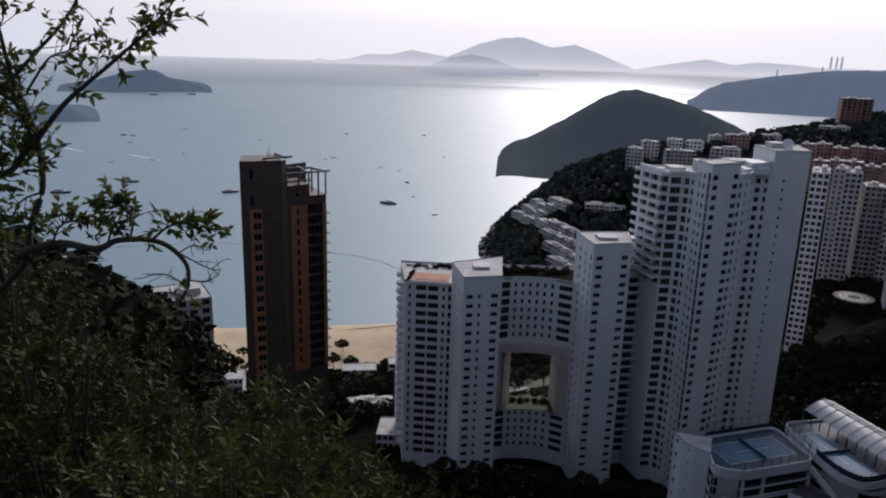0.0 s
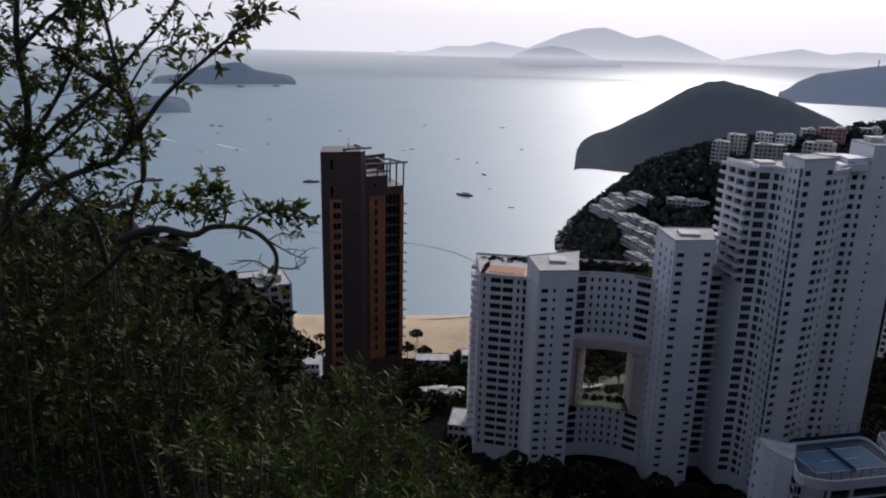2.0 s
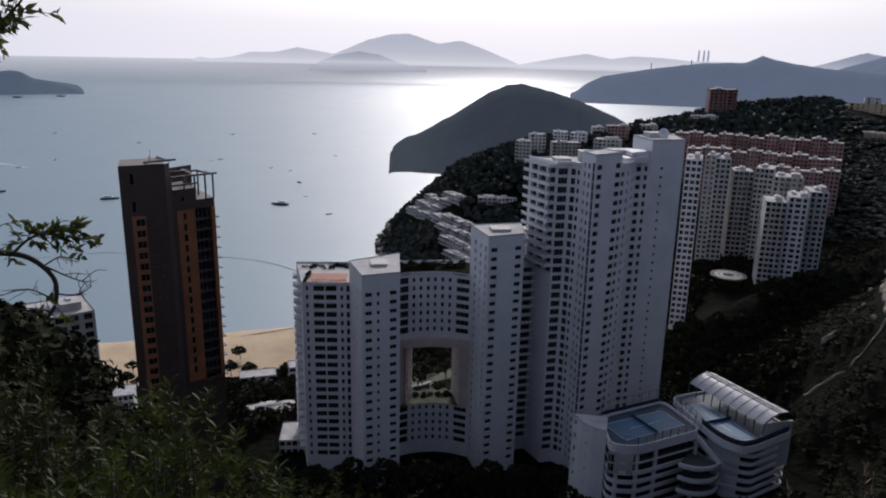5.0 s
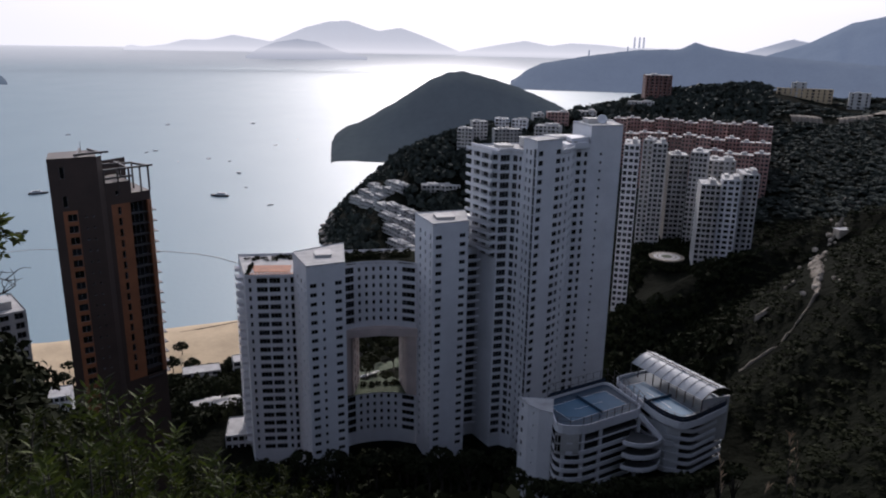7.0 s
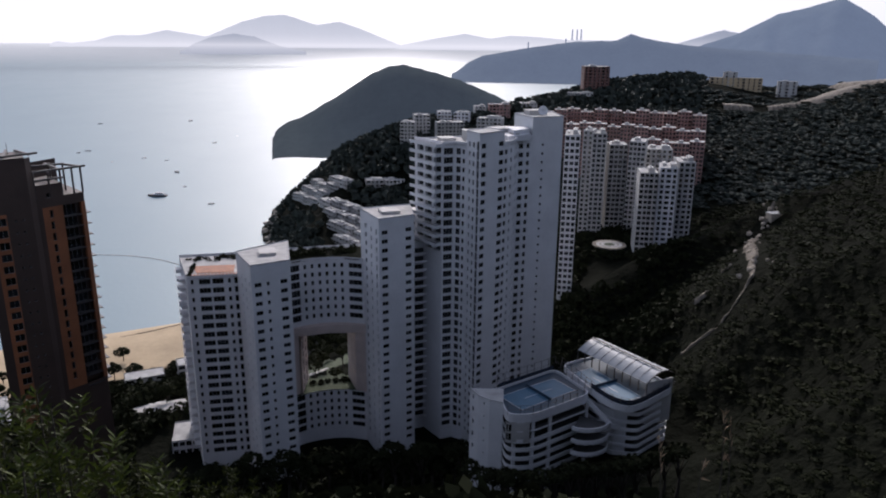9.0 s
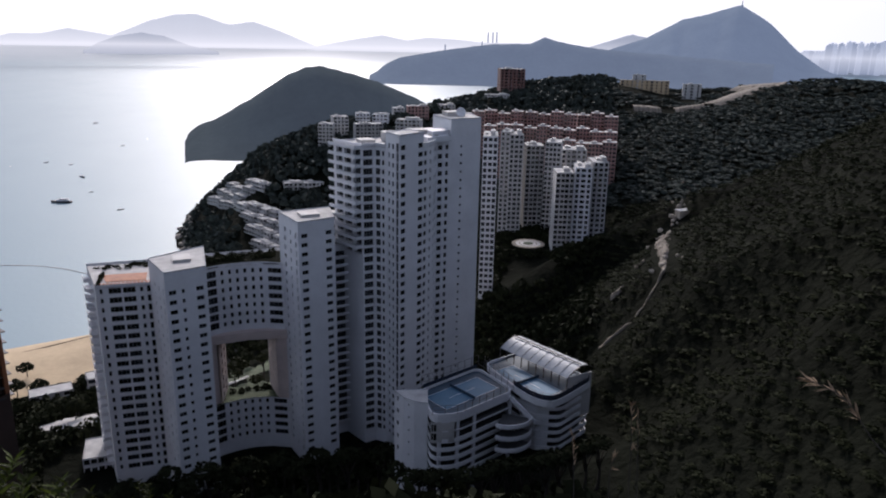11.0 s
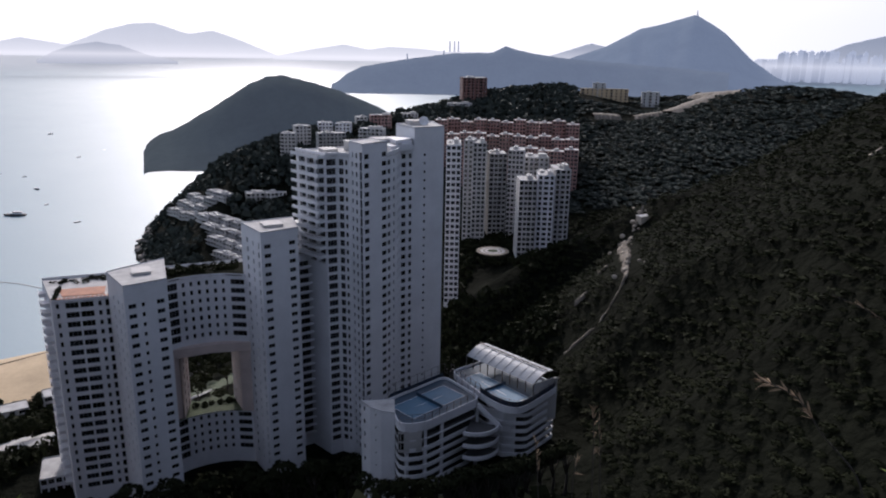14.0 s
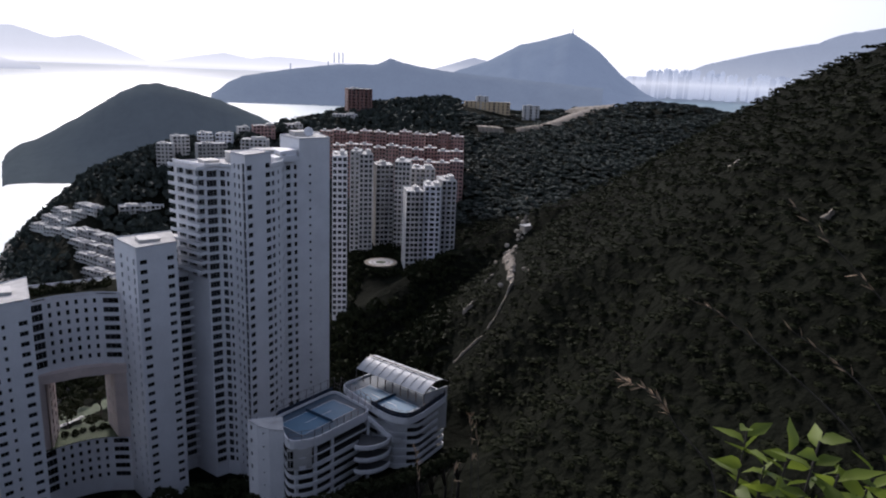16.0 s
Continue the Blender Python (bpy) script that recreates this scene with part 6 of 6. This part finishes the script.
for pts, seeds in (([(-60.5, -33, 2.6), (-59.5, -28.6, 2.6), (-56.5, -26.0, 2.6), (-54.4, -23.9, 2.6), (-51.6, -23.1, 2.6)], 36), ([(-71, -27, 2.8), (-68.4, -23.5, 2.8), (-62.6, -19.7, 2.8), (-58.7, -17.3, 2.8), (-55.7, -16.3, 2.8)], 10), ([(-73, -20, 2.8), (-71.1, -16.4, 2.8), (-69.1, -14.6, 2.8), (-65.0, -11.0, 2.8), (-61.5, -8.0, 2.8)], 10),
                   ([(-71.5, -26, 2.8), (-70.3, -22.0, 2.8), (-67.5, -19.6, 2.8), (-63.5, -17.5, 2.8)], 8), ([(-39.8, -36, 3.2), (-39.6, -31, 3.2), (-39.3, -27.2, 3.2)], 14), ([(-40.6, -36, 3.2), (-40.2, -31, 3.2), (-39.8, -27.4, 3.2)], 10), ([(-35.3, -36, 3.4), (-35.0, -32.5, 3.4), (-34.6, -29.9, 3.4)], 12), ([(-38.2, -36, 3.2), (-38.0, -32.5, 3.2), (-38.3, -30.9, 3.2)], 8)):
    line = smooth_line([spot_right(*p) for p in pts], 8)
    ob = thing("grass_stalk", "dry reddish grass stalk with a feathery seed head", "grass", tuple(line[0]), "dry grasses")
    P = Plant()
    foot = Vector((line[0].x, line[0].y, ground_z(line[0].x, line[0].y) - 0.05))
    ob.location = foot
    P.limb([foot] + line, 0.0035, 0.0012, 5)
    for k in range(seeds):
        i = int(len(line) * (0.55 + 0.44 * rng.random()))
        d = (line[min(i + 1, len(line) - 1)] - line[i - 1]).normalized()
        P.leaf(line[min(i, len(line) - 1)], d + Vector((rng.normal(), rng.normal(), rng.normal())) * 0.35, 0.05, 0.006, 0.1)
    P.make(ob, M_GRASS, "stem")


# ---- planting on the roofs and terraces of the great building ----
def planting(name, label, spots, size, parent_z):
    parts = []
    for x, y in spots:
        q = crown_template(40, 0.3) * (size * (0.6 + 0.8 * rng.random()))
        parts.append(q + np.array([x, y, parent_z + size * 0.2]))
    tagged(merge_quads(name, np.concatenate(parts), M_TREES), label, "planting", kind="stuff")


g = Geo()
g.prism(inset(ARC + [(56, 250), (18, 252)], 1.2), 96.5, 96.75)
tagged(g.make("roof_lawn", (M_FOREST,)), "dark planted bed on the curved roof", "planting bed")
planting("roof_garden", "dark shrubs in the roof garden of the building", [(22 + 25 * rng.random(), 244 + 6 * rng.random()) for _ in range(46)] + [(24 + 21 * rng.random(), 243.6) for _ in range(16)], 1.2, 96.7)
planting("terrace_garden", "shrubs on the terrace in the square opening", [(28 + 15 * rng.random(), 243.5 + 3 * rng.random()) for _ in range(26)], 0.9, 46.9)
planting("terrace_garden", "dark shrubs round the tiled roof terrace", [(-11 + 17 * rng.random(), 250 + 4 * rng.random()) for _ in range(30)] + [(-9.8 + 0.1 * k, 234.5 + k * 0.8) for k in range(16)], 0.8, 95.7)
for k, (x, y) in enumerate(((30, 300), (35, 285), (48, 292), (42, 312), (55, 305), (27, 318), (63, 288))):
    round_tree(x, y, 7 + k % 3 * 2, 3.0 + 0.4 * (k % 2), "spreading garden tree on the lawn", "garden trees", n=260, leaf=0.2)


# ---- foam behind three moving boats ----
M_FOAM = material("sea_foam", (0.75, 0.78, 0.80), 0.7, vary=0.2, scale=0.1)
for (a0, e0_), (a1, e1_), w0 in (((21.2, -8.05), (23.2, -7.6), 5), ((26.2, -7.3), (27.6, -6.95), 7), ((28.1, -7.6), (29.4, -7.1), 9)):
    p, q = (polar(a_, near(H / math.tan(radians(-e_))), sea_z(H / math.tan(radians(-e_))) + 0.4) for a_, e_ in ((a0, e0_), (a1, e1_)))
    n_ = (q - p).cross(Vector((0, 0, 1))).normalized()
    v, f = [], []
    for k in range(13):
        c_ = p.lerp(q, k / 12)
        hw = w0 * (0.15 + 0.5 * k / 12) * (0.8 + 0.5 * noise.noise((k * 0.9, a0, 0)))
        v += [tuple(c_ - n_ * hw), tuple(c_ + Vector((0, 0, 0.25))), tuple(c_ + n_ * hw)]
    for k in range(12):
        f += [(k * 3, k * 3 + 1, k * 3 + 4, k * 3 + 3), (k * 3 + 1, k * 3 + 2, k * 3 + 5, k * 3 + 4)]
    tagged(new("wake", mesh_of("wake", v, f, (M_FOAM,), smooth=True)), "white foam trail on the calm sea", "wake", kind="stuff")


# ---- line of foam where the small waves break on the sand ----
v, f = [], []
for i, (x, y) in enumerate(shore):
    wob = 1.2 * noise.noise((x * 0.05, 3, 0))
    v += [(x, y + 6.5 + wob, 0.12), (x, y + 5.2 + wob, 0.42), (x, y + 3.6 + 1.6 * wob, 0.5)]
for i in range(len(shore) - 1):
    for k in range(2):
        f.append((i * 3 + k, (i + 1) * 3 + k, (i + 1) * 3 + k + 1, i * 3 + k + 1)[::-1])
tagged(new("foam_line", mesh_of("foam_line", v, f, (M_FOAM,), smooth=True)), "thin white line of breaking foam along the beach", "foam", kind="stuff")


# ---- trees that hide the feet of the great building and the car park ----
for k in range(27):
    az = 4.5 - 24.5 * k / 26 + rng.uniform(-0.3, 0.3)
    r = 197 + 7 * rng.random() + (8 if -11.5 < az < -6 else 0)
    p = polar(az, r)
    h = H - r * math.tan(radians(31.5 + 0.5 * math.sin(k * 1.9) + 0.3 * rng.random())) - ground_z(p.x, p.y)
    if h > 3:
        round_tree(p.x, p.y, h, 3.6 + 0.8 * rng.random(), "dark broadleaf tree at the foot of the apartment building", "foot trees", n=260, leaf=0.2)
for k in range(17):
    az = -20.5 - 18.0 * k / 16
    r = 157 - 8 * rng.random() + (0 if k < 9 else 4)
    el = np.interp(-az, [20, 25.5, 29, 34, 38.5], [32.4, 33.2, 32.3, 31.2, 29.2]) + 0.4 * rng.random()
    p = polar(az, r)
    h = H - r * math.tan(radians(el)) - ground_z(p.x, p.y)
    if h > 2.5:
        round_tree(p.x, p.y, h, 2.6 + 0.8 * rng.random(), "dark broadleaf tree below the car park", "foot trees", n=240, leaf=0.2)
# boulders on the eroded path
for k in range(34):
    i = 4 + int(4 * rng.random())
    c_ = PATHP[i].lerp(PATHP[min(i + 1, 8)], rng.random())
    x, y, s_ = c_.x + rng.normal() * 2.6, c_.y + rng.normal() * 2.0, 0.5 + 1.0 * rng.random()
    bm = bmesh.new()
    bmesh.ops.create_icosphere(bm, subdivisions=1, radius=s_)
    for vv in bm.verts:
        vv.co *= 1 + 0.5 * noise.noise(vv.co + Vector((k, 1, 0)))
    me = bpy.data.meshes.new("boulder")
    bm.to_mesh(me)
    bm.free()
    me.materials.append(M_PATH)
    ob = new("boulder", me)
    ob.location = (x, y, ground_z(x, y) + 1.0)
    tagged(ob, "pale granite boulder lying on the eroded path", "boulder", "path boulders")
